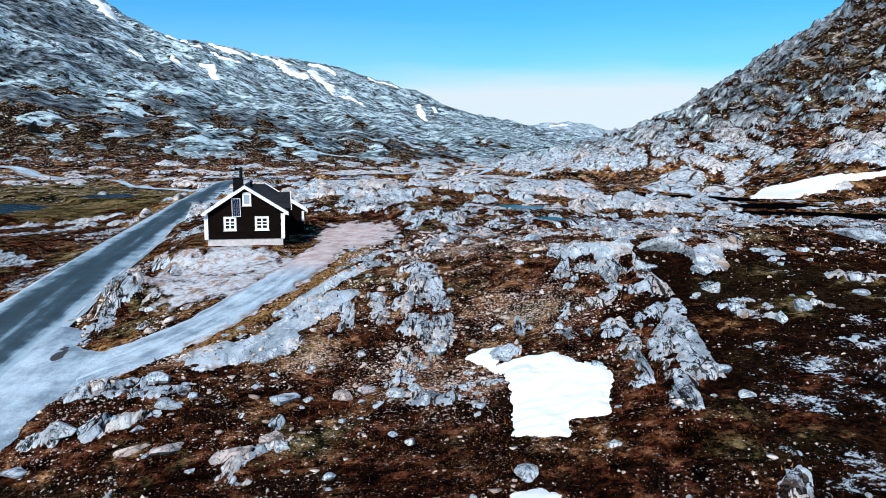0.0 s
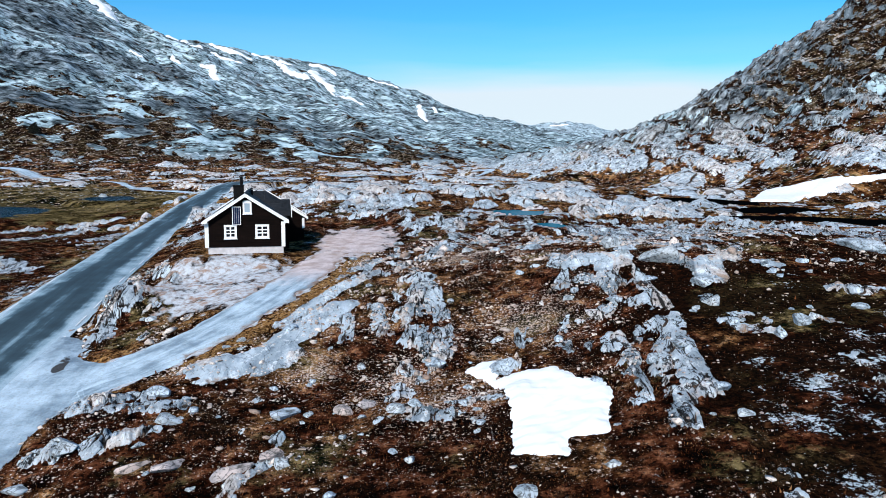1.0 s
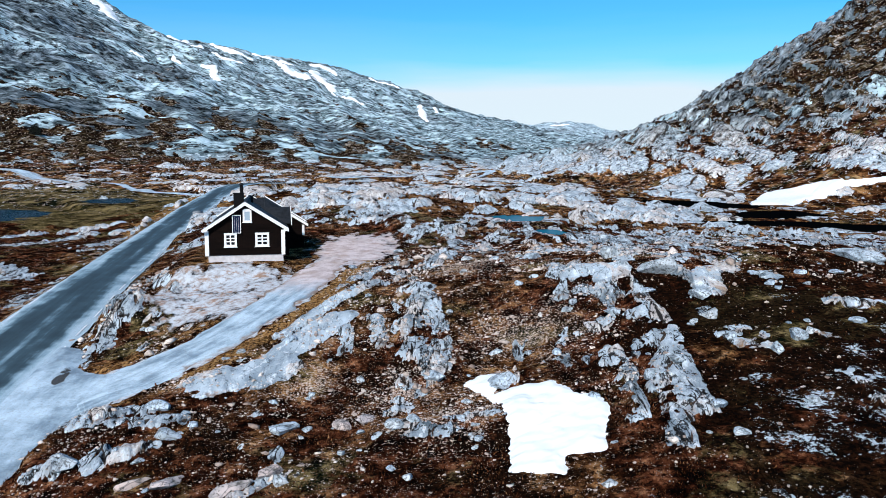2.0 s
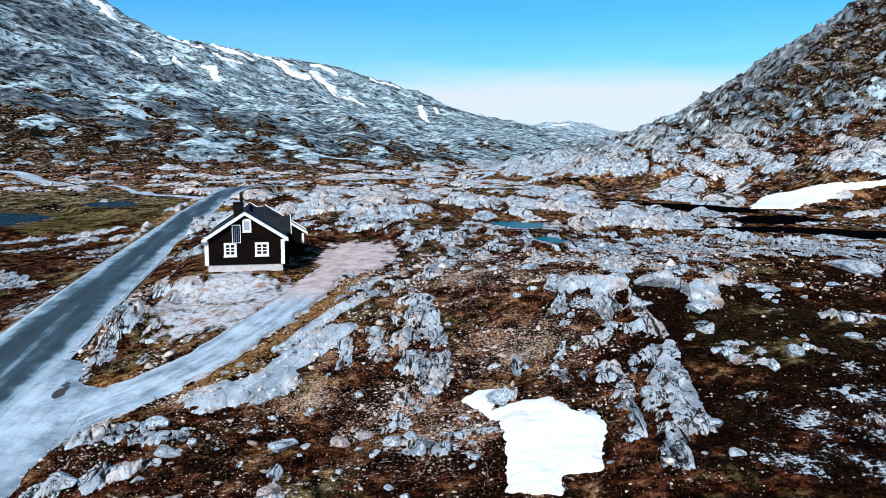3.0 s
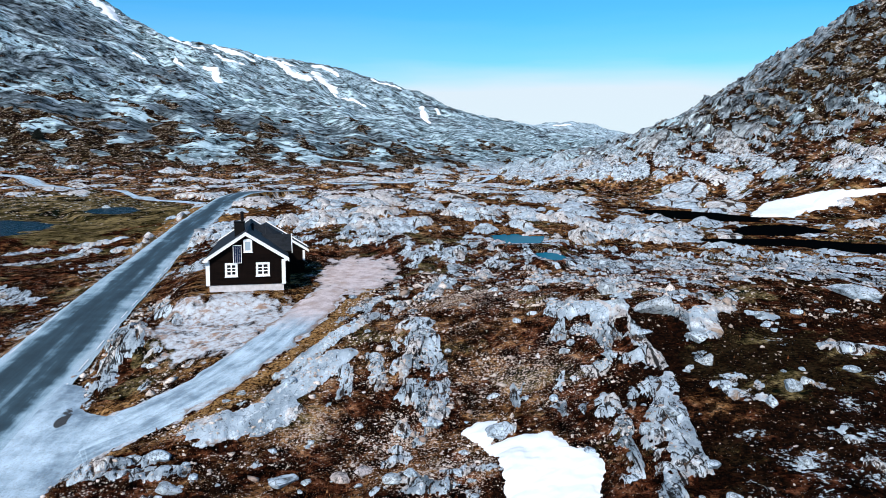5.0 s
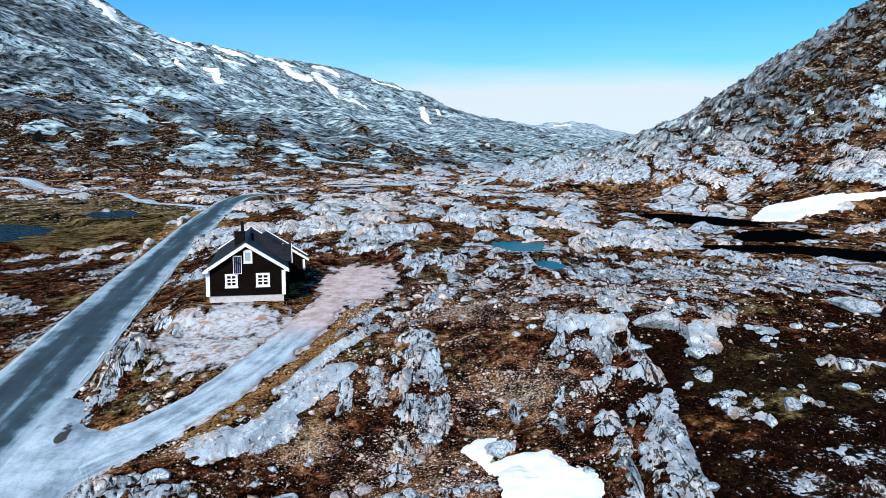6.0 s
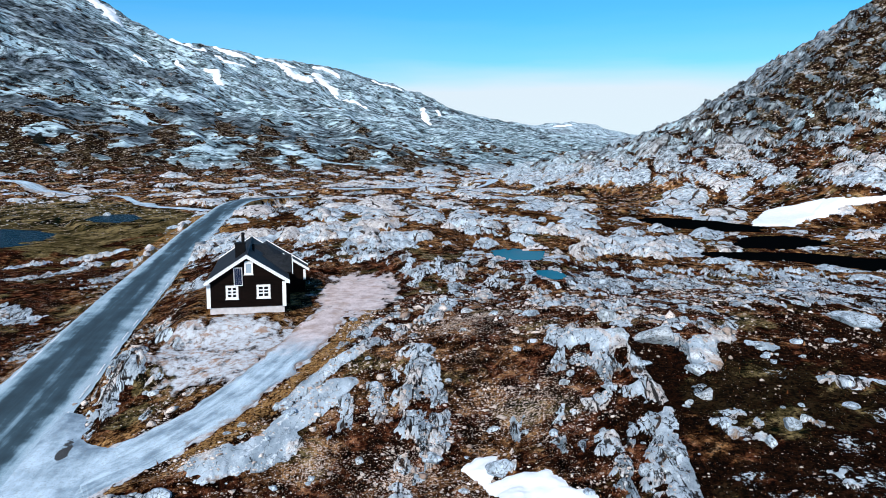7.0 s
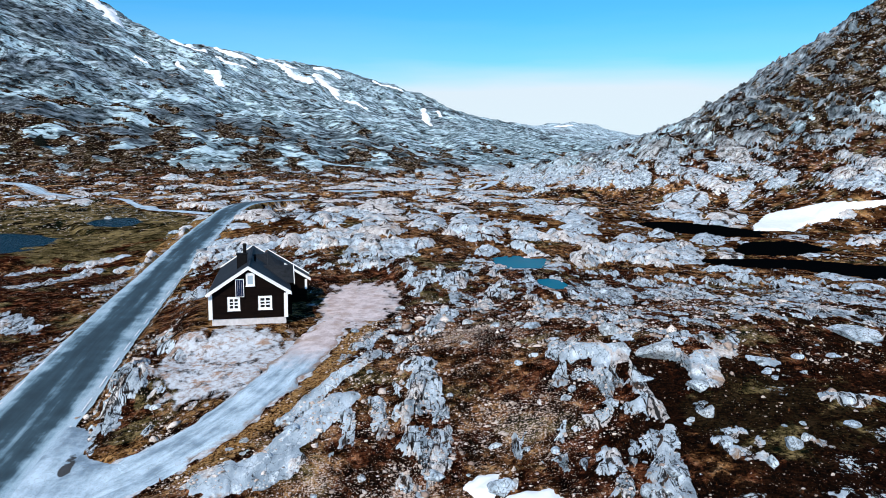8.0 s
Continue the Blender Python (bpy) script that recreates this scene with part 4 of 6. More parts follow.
def boulder_material(name, tint):
    m, nt, bsdf = mat_new(name)
    g = Nodes(nt)
    g.vector = g.coords()
    big, fine = g.noise(1.1, 6, 0.65), g.noise(6.0, 6, 0.7)
    crack = g.cells(1.6, "DISTANCE_TO_EDGE", g.coords((1, 0.5, 1), 20))
    c = g.ramp(big, (0.32, (0.13, 0.17, 0.20)), (0.45, (0.34, 0.42, 0.48)), (0.57, (0.57, 0.66, 0.73)))
    warm = g.ramp(g.random(), (0.0, (0.95, 0.98, 1.04)), (0.6, (1.0, 0.98, 0.97)), (1.0, (1.03, 0.95, 0.90)))
    c = g.mix(1.0, g.mix(1.0, c, warm, "MULTIPLY"), tint, "MULTIPLY")
    c = g.mix(g.ramp(fine, (0.40, 0.85), (0.49, 0.0)), c, (0.06, 0.055, 0.05))
    c = g.mix(g.ramp(crack, (0.0, 0.7), (0.03, 0.0)), c, (0.05, 0.05, 0.05))
    nt.links.new(c, bsdf.inputs["Base Color"])
    bsdf.inputs["Roughness"].default_value = 0.88
    bsdf.inputs["Specular IOR Level"].default_value = 0.1
    nt.links.new(g.bump(g.math("ADD", big, g.math("MULTIPLY", fine, 0.4)), 0.8, 0.10), bsdf.inputs["Normal"])
    return m


GROUND, ASPHALT, GRAVEL, SNOW, BOULDER = ground_material(), asphalt_material(), gravel_material(), snow_material(), boulder_material("pale_boulder", (1.0, 1.0, 1.0))
PINKISH = boulder_material("pinkish_stone", (1.10, 0.82, 0.70))
# lake: near-black base stands in for the dark slope's reflection, gloss off
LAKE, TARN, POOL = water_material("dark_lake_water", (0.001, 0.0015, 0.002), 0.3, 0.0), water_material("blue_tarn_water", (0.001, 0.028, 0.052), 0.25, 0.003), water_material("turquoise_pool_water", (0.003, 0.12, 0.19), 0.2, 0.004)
PAINT = plain_material("white_paint", (0.74, 0.75, 0.76), (0.84, 0.85, 0.86), 9, 0.55, 0.004)
LINE = plain_material("road_paint", (0.55, 0.6, 0.64), (0.84, 0.86, 0.88), 3, 0.7, 0.004)
# ---- small builders ----
def mesh_of(name, verts, faces, material, smooth=True):
    me = bpy.data.meshes.new(name)
    me.from_pydata([tuple(v) for v in verts], [], faces)
    me.materials.append(material)
    if smooth:
        me.polygons.foreach_set("use_smooth", [True] * len(me.polygons))
    me.update()
    return me


def part(name, bm, material, parent, label=""):
    """Link a bmesh as one mesh object under a thing or a part."""
    me = bpy.data.meshes.new(name)
    bm.to_mesh(me)
    bm.free()
    me.materials.append(material)
    ob = new(name, me)
    ob.parent = parent
    return tagged(ob, label) if label else ob


def grid_mesh(name, X, Y, Z, material, fields=()):
    """A sheet from 2D arrays of places, with named point fields."""
    rows, cols = X.shape
    me = bpy.data.meshes.new(name)
    i = (np.arange(rows - 1)[:, None] * cols + np.arange(cols - 1)[None, :]).ravel()
    quads = np.stack([i, i + 1, i + cols + 1, i + cols], 1)
    me.vertices.add(rows * cols)
    me.loops.add(quads.size)
    me.polygons.add(len(quads))
    me.vertices.foreach_set("co", np.stack([X, Y, Z], -1).astype(np.float32).ravel())
    me.loops.foreach_set("vertex_index", quads.astype(np.int32).ravel())
    me.polygons.foreach_set("loop_start", np.arange(0, quads.size, 4, dtype=np.int32))
    me.polygons.foreach_set("use_smooth", np.ones(len(quads), bool))
    for key, values in fields:
        me.attributes.new(key, "FLOAT", "POINT").data.foreach_set("value", values.astype(np.float32).ravel())
    me.materials.append(material)
    me.update(calc_edges=True)
    me.validate()
    return me


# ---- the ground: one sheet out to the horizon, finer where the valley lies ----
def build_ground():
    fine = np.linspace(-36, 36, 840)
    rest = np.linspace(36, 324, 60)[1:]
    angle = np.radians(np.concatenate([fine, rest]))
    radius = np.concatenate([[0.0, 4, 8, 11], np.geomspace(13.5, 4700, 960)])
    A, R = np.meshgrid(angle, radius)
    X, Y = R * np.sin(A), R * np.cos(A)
    t = terrain(X, Y)
    grass = t["ochre"] * 0.7 + 0.1 * t["right"] + 0.47 * t["mid"] * (1 - t["plain"])
    me = grid_mesh("ground", X, Y, t["z"], GROUND, (("rock", t["rock"]), ("joint", t["joint"]), ("warm", t["warm"]), ("afar", t["afar"]), ("tone", t["tone"]), ("speck", t["speck"]), ("su", t["su"]), ("upland", t["upland"]), ("calm", t["calm"]), ("dark", t["dark"]), ("marsh", t["marsh"]), ("sv", t["sv"]), ("mu", t["mu"]), ("mv", t["mv"]), ("rime", t["rime"]), ("cliff_shade", t["cliff_shade"]), ("lot", t["lot"]), ("gravel", np.maximum(t["gravel"], 0.22 * t["yard"])), ("frost_haze", t["frost_haze"]), ("right", t["right"]), ("grass", np.clip(grass, 0, 1))))
    return tagged(new("ground", me), "rocky mountain valley of bare grey slabs and brown heath", "ground", kind="structure")


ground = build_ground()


def height(x, y):
    return float(terrain(np.array([x]), np.array([y]))["z"][0])


# ---- road and drive ----
def strip(name, line, half, level, cols, material, wobble, yard=None):
    s, cx, cy = line
    n = 6
    fine = np.linspace(0, len(cx) - 1, (len(cx) - 1) * n + 1)
    cx, cy, s = (np.interp(fine, np.arange(len(cx)), v) for v in (cx, cy, s))
    tx, ty = np.gradient(cx), np.gradient(cy)
    size = np.hypot(tx, ty)
    nx, ny = ty / size, -tx / size
    length = np.concatenate([[0], np.cumsum(np.hypot(np.diff(cx), np.diff(cy)))])
    across = np.linspace(-1, 1, cols)
    h = half(s)
    W = h[:, None] * across[None, :] * (1 + wobble * np.abs(across)[None, :] ** 3 * grad_noise(length[:, None] / 1.6 + 50 * (across > 0)[None, :], np.zeros((1, cols)) + 0.5, 77))
    X, Y = cx[:, None] + nx[:, None] * W, cy[:, None] + ny[:, None] * W
    Z = level(s)[:, None] + 0.07 * (1 - across[None, :] ** 2) - 0.10 * np.abs(across)[None, :] ** 8
    fields = [("across", across[None, :] + 0 * X), ("lengthways", length[:, None] + 0 * X)]
    fields.append(("scar", np.exp(-((X + 22.8 + 0.2 * (Y - 44.2)) / 0.55) ** 2 - ((Y - 44.2) / 1.9) ** 2)))
    if yard is not None:
        fields.append(("yard", yard(s)[:, None] + 0 * X))
    return new(name, grid_mesh(name, X, Y, Z, material, fields)), (cx, cy, nx, ny, s, length)


road, road_line = strip("road", SMOOTH_ROAD, lambda s: np.interp(s, np.arange(13), ROAD_HALF), lambda s: np.interp(s, np.arange(13), ROAD_Z), 15, ASPHALT, 0.025)
tagged(road, "worn blue-grey asphalt road with pale dusty edges", "road", kind="structure")
drive, drive_line = strip("drive", SMOOTH_DRIVE, lambda s: np.interp(s, np.arange(8), DRIVE_HALF), lambda s: np.interp(s, np.arange(8), DRIVE_Z), 13, GRAVEL, 0.34, lambda s: np.clip((s - 4) / 2.5, 0, 1))
tagged(drive, "pale gravel drive leading up to the cabin", "drive", kind="structure")


def build_mouth():
    """The dusty apron of gravel where the drive leaves the road."""
    X, Y = np.meshgrid(np.arange(-29.0, -15.5, 0.16), np.arange(26.0, 50.0, 0.16))
    inside = signed(MOUTH, X, Y) + 0.16 * fbm(X / 0.9, Y / 0.9, 3, 98)
    Z = mouth_level(X, Y) - 0.02 + 0.10 * np.clip(inside / 0.35, -6, 0.75)
    scar = np.exp(-((X + 22.8 + 0.2 * (Y - 44.2)) / 0.55) ** 2 - ((Y - 44.2) / 1.9) ** 2)
    me = grid_mesh("drive_mouth", X, Y, Z, GRAVEL, (("across", 0.12 * (X + 22)), ("lengthways", 14 + 0.6 * (Y + X)), ("scar", scar), ("yard", 0 * X)))
    return tagged(new("drive_mouth", me), "pale dusty gravel apron where drive meets road", "drive", kind="structure")


build_mouth()


def edge_lines():
    """Broken white lines along both edges of the carriageway, each dash a part of the road."""
    cx, cy, nx, ny, s, length = road_line
    for side in (-1, 1):
        at = 19.6
        while at < (length[-1] - 60 if side > 0 else 62):
            span = np.linspace(at, at + 2.7, 6)
            px, py, ax, ay, level, half = (np.interp(span, length, v) for v in (cx, cy, nx, ny, np.interp(s, np.arange(13), ROAD_Z), np.interp(s, np.arange(13), ROAD_HALF)))
            w = side * (half - 0.32)
            rim = 0.07 * (1 - (w / half) ** 2) - 0.10 * np.abs(w / half) ** 8 + 0.03
            a = [(px[i] + ax[i] * (w[i] - 0.06), py[i] + ay[i] * (w[i] - 0.06), level[i] + rim[i]) for i in range(6)]
            b = [(px[i] + ax[i] * (w[i] + 0.06), py[i] + ay[i] * (w[i] + 0.06), level[i] + rim[i]) for i in range(6)]
            dash = new("edge_line", mesh_of("edge_line", a + b, [(i, i + 1, i + 7, i + 6) for i in range(5)], LINE, False))
            dash.parent = road
            at += 4.9


edge_lines()


# ---- water ----
def build_water():
    for x, y, rx, ry, turn, level in POOLS:
        wide = 1.28
        n = 40
        ring = []
        for k in range(n):
            a = 2 * math.pi * k / n
            p = Matrix.Rotation(radians(turn), 2) @ Vector((wide * rx * math.cos(a), wide * ry * math.sin(a)))
            ring.append((x + p.x, y + p.y, level))
        small, plain_side = rx < 5, x < -60
        name = "pool" if small else "lake"
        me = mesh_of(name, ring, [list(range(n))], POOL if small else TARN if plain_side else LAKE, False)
        label = "small still turquoise pool between the rocks" if small else "deep blue tarn on the heath" if plain_side else "black still mountain lake in a rocky basin"
        tagged(new(name, me), label, name, kind="structure")


build_water()
# ---- the cabin ----
TIMBER = plain_material("tarred_timber", (0.001, 0.0007, 0.0007), (0.008, 0.004, 0.003), 5, 0.8, 0.012, 0, (0.25, 0.25, 3.0), 0.06)
SLATE = plain_material("slate_roof", (0.006, 0.007, 0.009), (0.026, 0.030, 0.036), 3.5, 0.7, 0.02, 0, (1, 1, 1), 0.2)
CONCRETE = plain_material("whitewashed_concrete", (0.46, 0.44, 0.45), (0.66, 0.64, 0.66), 2.5, 0.9, 0.01)
SOOT = plain_material("black_metal", (0.003, 0.003, 0.0035), (0.008, 0.008, 0.009), 5, 0.7, 0.004, 0, (1, 1, 1), 0.1)
CELLS = plain_material("solar_cells", (0.006, 0.010, 0.03), (0.012, 0.022, 0.06), 6, 0.25, 0.001)
ALUMINIUM = plain_material("aluminium", (0.6, 0.61, 0.62), (0.72, 0.73, 0.74), 8, 0.4, 0.001, 0.6)


def glass_material(name, colour):
    m, nt, bsdf = mat_new(name)
    bsdf.inputs["Base Color"].default_value = (*colour, 1)
    bsdf.inputs["Roughness"].default_value = 0.08
    bsdf.inputs["IOR"].default_value = 1.5
    return m


GLASS, PALE_GLASS = glass_material("dark_window_glass", (0.01, 0.012, 0.015)), glass_material("pale_window_glass", (0.33, 0.42, 0.50))


def add_box(bm, x0, x1, y0, y1, z0, z1):
    vs = [bm.verts.new((x, y, z)) for z in (z0, z1) for y in (y0, y1) for x in (x0, x1)]
    for f in ((0, 2, 3, 1), (4, 5, 7, 6), (0, 1, 5, 4), (2, 6, 7, 3), (0, 4, 6, 2), (1, 3, 7, 5)):
        bm.faces.new([vs[i] for i in f])


def boxes(*sizes, bevel=0.0):
    bm = bmesh.new()
    for s in sizes:
        add_box(bm, *s)
    if bevel:
        bmesh.ops.bevel(bm, geom=bm.edges[:], offset=bevel, segments=1, affect="EDGES")
    return bm


def slab(points, push):
    """A plate from a flat outline, thickened by the vector push."""
    bm = bmesh.new()
    low = [bm.verts.new(p) for p in points]
    high = [bm.verts.new(tuple(a + b for a, b in zip(p, push))) for p in points]
    n = len(points)
    bm.faces.new(low[::-1])
    bm.faces.new(high)
    for i in range(n):
        bm.faces.new((low[i], low[(i + 1) % n], high[(i + 1) % n], high[i]))
    bmesh.ops.recalc_face_normals(bm, faces=bm.faces[:])
    return bm


def lap_siding(wall, u0, u1, z0, top, y):
    """Horizontal weatherboards across a wall, one part each; top(u) is the wall's upper edge."""
    board, z, us = 0.19, z0, np.linspace(u0, u1, 121)
    peak = max(top(u) for u in us)
    while z < peak - 0.05:
        lo, hi = z, min(z + board + 0.01, peak)
        low, high = [u for u in us if top(u) > lo + 0.02], [u for u in us if top(u) >= hi - 0.02]
        high = high or [0.5 * (low[0] + low[-1])] * 2
        a, b, a2, b2 = low[0], low[-1], high[0], high[-1]
        bm = bmesh.new()
        vs = [bm.verts.new(p) for p in ((a, y - 0.035, lo), (b, y - 0.035, lo), (b2, y - 0.008, hi), (a2, y - 0.008, hi),
                                        (a, y + 0.05, lo), (b, y + 0.05, lo), (b2, y + 0.05, hi), (a2, y + 0.05, hi))]
        for f in ((0, 1, 2, 3), (5, 4, 7, 6), (4, 5, 1, 0), (3, 2, 6, 7), (4, 0, 3, 7), (1, 5, 6, 2)):
            bm.faces.new([vs[i] for i in f])
        bmesh.ops.recalc_face_normals(bm, faces=bm.faces[:])
        part("weatherboard", bm, TIMBER, wall)
        z += board


def window(house, u, z, wide, tall, y, panes_x, panes_y, glass, border=0.19, arch=False):
    """A white casement in the front wall, its middle at u, its foot at z."""
    bm = boxes((u - wide / 2, u + wide / 2, y - 0.09, y + 0.02, z, z + border), (u - wide / 2, u + wide / 2, y - 0.09, y + 0.02, z + tall - border, z + tall),
               (u - wide / 2, u - wide / 2 + border, y - 0.085, y + 0.02, z + border, z + tall - border), (u + wide / 2 - border, u + wide / 2, y - 0.085, y + 0.02, z + border, z + tall - border))
    if arch:
        add_box(bm, u - wide * 0.36, u + wide * 0.36, y - 0.088, y + 0.02, z + tall, z + tall + 0.09)
    win = part("window", bm, PAINT, house, "white-framed window")
    gw, gh = (wide - 2 * border) / panes_x, (tall - 2 * border) / panes_y
    for i in range(1, panes_x):
        x = u - wide / 2 + border + i * gw
        part("mullion", boxes((x - 0.06, x + 0.06, y - 0.075, y, z + border, z + tall - border)), PAINT, win)
    for k in range(1, panes_y):
        h = z + border + k * gh
        part("glazing_bar", boxes((u - wide / 2 + border, u + wide / 2 - border, y - 0.07, y, h - 0.05, h + 0.05)), PAINT, win)
    for i in range(panes_x):
        for k in range(panes_y):
            x, h = u - wide / 2 + border + i * gw, z + border + k * gh
            part("pane", boxes((x, x + gw, y - 0.045, y - 0.03, h, h + gh)), glass, win)
    part("sill", boxes((u - wide / 2 - 0.05, u + wide / 2 + 0.05, y - 0.14, y, z - 0.05, z), bevel=0.008), PAINT, win)
    return win


def build_house():
    house = tagged(new("cabin"), "black tarred timber mountain cabin with white trim and slate roof", "house")
    house.matrix_world = pose(HOUSE_X, HOUSE_Y, HOUSE_Z, 0, 0, HOUSE_TURN)
    W, L, PL, EAVE, RIDGE, OVER = 3.2, 17.3, 0.58, 2.70, 5.02, 0.40
    k = (RIDGE - EAVE) / (W + OVER)

    def top(u):
        return RIDGE - 0.10 - k * abs(u)
    part("plinth", boxes((-W + 0.05, W - 0.05, 0.03, L, -0.9, PL)), CONCRETE, house, "whitewashed concrete plinth")
    gable = part("front_wall", slab([(-W, 0.04, PL), (W, 0.04, PL), (W, 0.04, top(W)), (0, 0.04, top(0)), (-W, 0.04, top(W))], (0, 0.06, 0)), TIMBER, house, "black tarred weatherboard gable wall")
    lap_siding(gable, -W, W, PL, top, 0.0)
    core = boxes((-W + 0.03, W - 0.03, 0.05, L - 0.03, PL, EAVE - 0.05))
    part("side_wall", core, TIMBER, house)
    part("back_wall", slab([(-W, L, PL), (W, L, PL), (W, L, top(W)), (0, L, top(0)), (-W, L, top(W))], (0, -0.1, 0)), TIMBER, house)
    # right wall boards
    for i in range(11):
        part("wall_board", boxes((W - 0.02, W + 0.03, 0.06, 9.6, PL + 0.19 * i, PL + 0.19 * i + 0.18)), TIMBER, house)
    # roof slopes with courses of slates
    for side in (-1, 1):
        e = W + OVER - (0.12 if side < 0 else 0)
        roof = part("roof", slab([(0, -0.35, RIDGE), (side * e, -0.35, EAVE), (side * e, L + 0.3, EAVE), (0, L + 0.3, RIDGE)], (0, 0, 0.10)), SLATE, house, "dark slate roof slope")
        n = 15
        for i in range(n):
            a, b = i / n, (i + 1.06) / n
            ua, ub = side * e * a, side * e * min(b, 1.02)
            za, zb = RIDGE - (RIDGE - EAVE) * abs(ua) / e + 0.10, RIDGE - (RIDGE - EAVE) * abs(ub) / e + 0.10
            course = slab([(ua, -0.36, za + 0.005), (ub, -0.36, zb + 0.030), (ub, L + 0.31, zb + 0.030), (ua, L + 0.31, za + 0.005)], (0, 0, 0.012))
            part("slate_course", course, SLATE, roof)
        # barge boards, front and back
        deep = 0.30
        for y, name in ((-0.42, "barge_board"), (L + 0.30, "barge_board")):
            lift = 0.16 if y < 0 else 0.26
            part(name, slab([(0, y, RIDGE + lift), (side * (e + 0.05), y, EAVE + lift), (side * (e + 0.05), y, EAVE + lift - deep), (0, y, RIDGE + lift - deep)], (0, 0.07, 0)), PAINT, house, "white barge board")
        part("verge_cap", slab([(0, -0.44, RIDGE + 0.16), (side * (e + 0.05), -0.44, EAVE + 0.16), (side * (e + 0.05), -0.24, EAVE + 0.16), (0, -0.24, RIDGE + 0.16)], (0, 0, 0.02)), PAINT, house)
        part("gutter", boxes((side * e - 0.06, side * e + 0.06, -0.3, L, EAVE - 0.04, EAVE + 0.06)), SOOT if side > 0 else PAINT, house)
        # corner boards
        part("corner_board", boxes((side * W - 0.21, side * W + 0.12, -0.075, 0.03, PL - 0.04, EAVE + 0.02)), PAINT, house, "white corner board")
        part("eave_return", boxes((side * (W + 0.02) - 0.02 if side > 0 else side * (W + OVER + 0.03), side * (W + OVER + 0.03) if side > 0 else side * (W - 0.02), -0.43, -0.30, EAVE - 0.06, EAVE + 0.10)), PAINT, house)
    part("ridge_cap", boxes((-0.13, 0.13, -0.30, L + 0.28, RIDGE + 0.08, RIDGE + 0.17), bevel=0.02), SLATE, house)
    # cross gable on the right slope
    cv, cw, cz, cu = 6.2, 2.1, 4.30, W + 0.78
    for side in (-1, 1):
        ya = cv + side * cw
        slope = part("cross_roof", slab([(1.0, cv, cz), (cu, cv, cz), (cu, ya, 2.95), (2.8, ya, 2.95)], (0, 0, 0.10)), SLATE, house, "slate cross-gable slope")
        for i in range(7):
            a, b = i / 7, (i + 1.06) / 7
            z0, z1 = cz + (2.95 - cz) * a + 0.105, cz + (2.95 - cz) * b + 0.135
            y0, y1 = cv + side * cw * a, cv + side * cw * b
            part("slate_course", slab([(1.0 + 1.8 * a, y0, z0), (cu - 0.01, y0, z0), (cu - 0.01, y1, z1), (1.0 + 1.8 * b, y1, z1)], (0, 0, 0.012)), SLATE, slope)
        part("barge_board", slab([(cu, cv, cz + 0.2), (cu, ya + side * 0.06, 3.12), (cu, ya + side * 0.06, 2.82), (cu, cv, cz - 0.14)], (0.07, 0, 0)), PAINT, house, "white barge board")
    porch = W + 0.50
    part("cross_wall", slab([(porch, cv - cw + 0.15, -0.4), (porch, cv + cw - 0.15, -0.4), (porch, cv + cw - 0.15, 3.0), (porch, cv, cz - 0.05), (porch, cv - cw + 0.15, 3.0)], (0.05, 0, 0)), TIMBER, house, "black boarded wall of the side porch")
    for y in (cv - cw + 0.15, cv + cw - 0.25):
        part("porch_wall", boxes((W + 0.03, porch, y, y + 0.1, -0.4, 2.98)), TIMBER, house)
    # rear wing, a little higher and wider to the right
    rv, rb, ru, rz, re, rez = 9.9, 13.2, 1.6, 5.0, 5.75, 2.36
    rw = rz + (rez - rz) * (W - ru) / (re - ru)
    part("rear_wall", slab([(W - 0.2, rv + 0.3, -0.6), (5.38, rv + 0.3, -0.6), (5.38, rv + 0.3, 2.56), (W - 0.2, rv + 0.3, 3.8)], (0, 0.12, 0)), TIMBER, house)
    part("rear_side_wall", boxes((5.28, 5.38, rv + 0.42, rb - 0.2, -0.6, 2.56)), TIMBER, house)
    part("rear_wall", slab([(W - 0.2, rb - 0.2, -0.6), (5.38, rb - 0.2, -0.6), (5.38, rb - 0.2, 2.56), (W - 0.2, rb - 0.2, 3.8)], (0, -0.1, 0)), TIMBER, house)
    part("rear_roof", slab([(ru, rv, rz), (re, rv, rez), (re, rb, rez), (ru, rb, rz)], (0, 0, 0.12)), SLATE, house, "slate roof of the rear wing")
    part("rear_roof", slab([(ru, rv, rz), (-1.2, rv, rz - 1.85), (-1.2, rb, rz - 1.85), (ru, rb, rz)], (0, 0, 0.10)), SLATE, house)
    part("valley_roof", slab([(ru, rv + 0.05, rz + 0.10), (W, rv + 0.05, rw + 0.10), (W, rv - 1.9, RIDGE - k * W + 0.14), (ru, rv - 1.3, RIDGE - k * ru + 0.14)], (0, 0, 0.03)), SLATE, house)
    part("valley_roof", slab([(ru, rv + 0.05, rz + 0.10), (ru, rv - 1.3, RIDGE - k * ru + 0.14), (0.0, rv - 0.6, RIDGE + 0.10), (0.0, rv + 0.05, rz - 0.9)], (0, 0, 0.03)), SLATE, house)
    part("barge_board", slab([(W, rv - 0.02, rw + 0.17), (re + 0.05, rv - 0.02, rez + 0.16), (re + 0.05, rv - 0.02, rez - 0.12), (W, rv - 0.02, rw - 0.11)], (0, -0.06, 0)), PAINT, house, "white barge board")
    part("barge_board", slab([(ru, rb, rz + 0.23), (re + 0.05, rb, rez + 0.22), (re + 0.05, rb, rez - 0.1), (ru, rb, rz + 0.05)], (0, 0.06, 0)), PAINT, house)
    part("corner_board", boxes((5.20, 5.44, rv + 0.20, rv + 0.29, 1.35, 2.38)), PAINT, house, "white corner board")
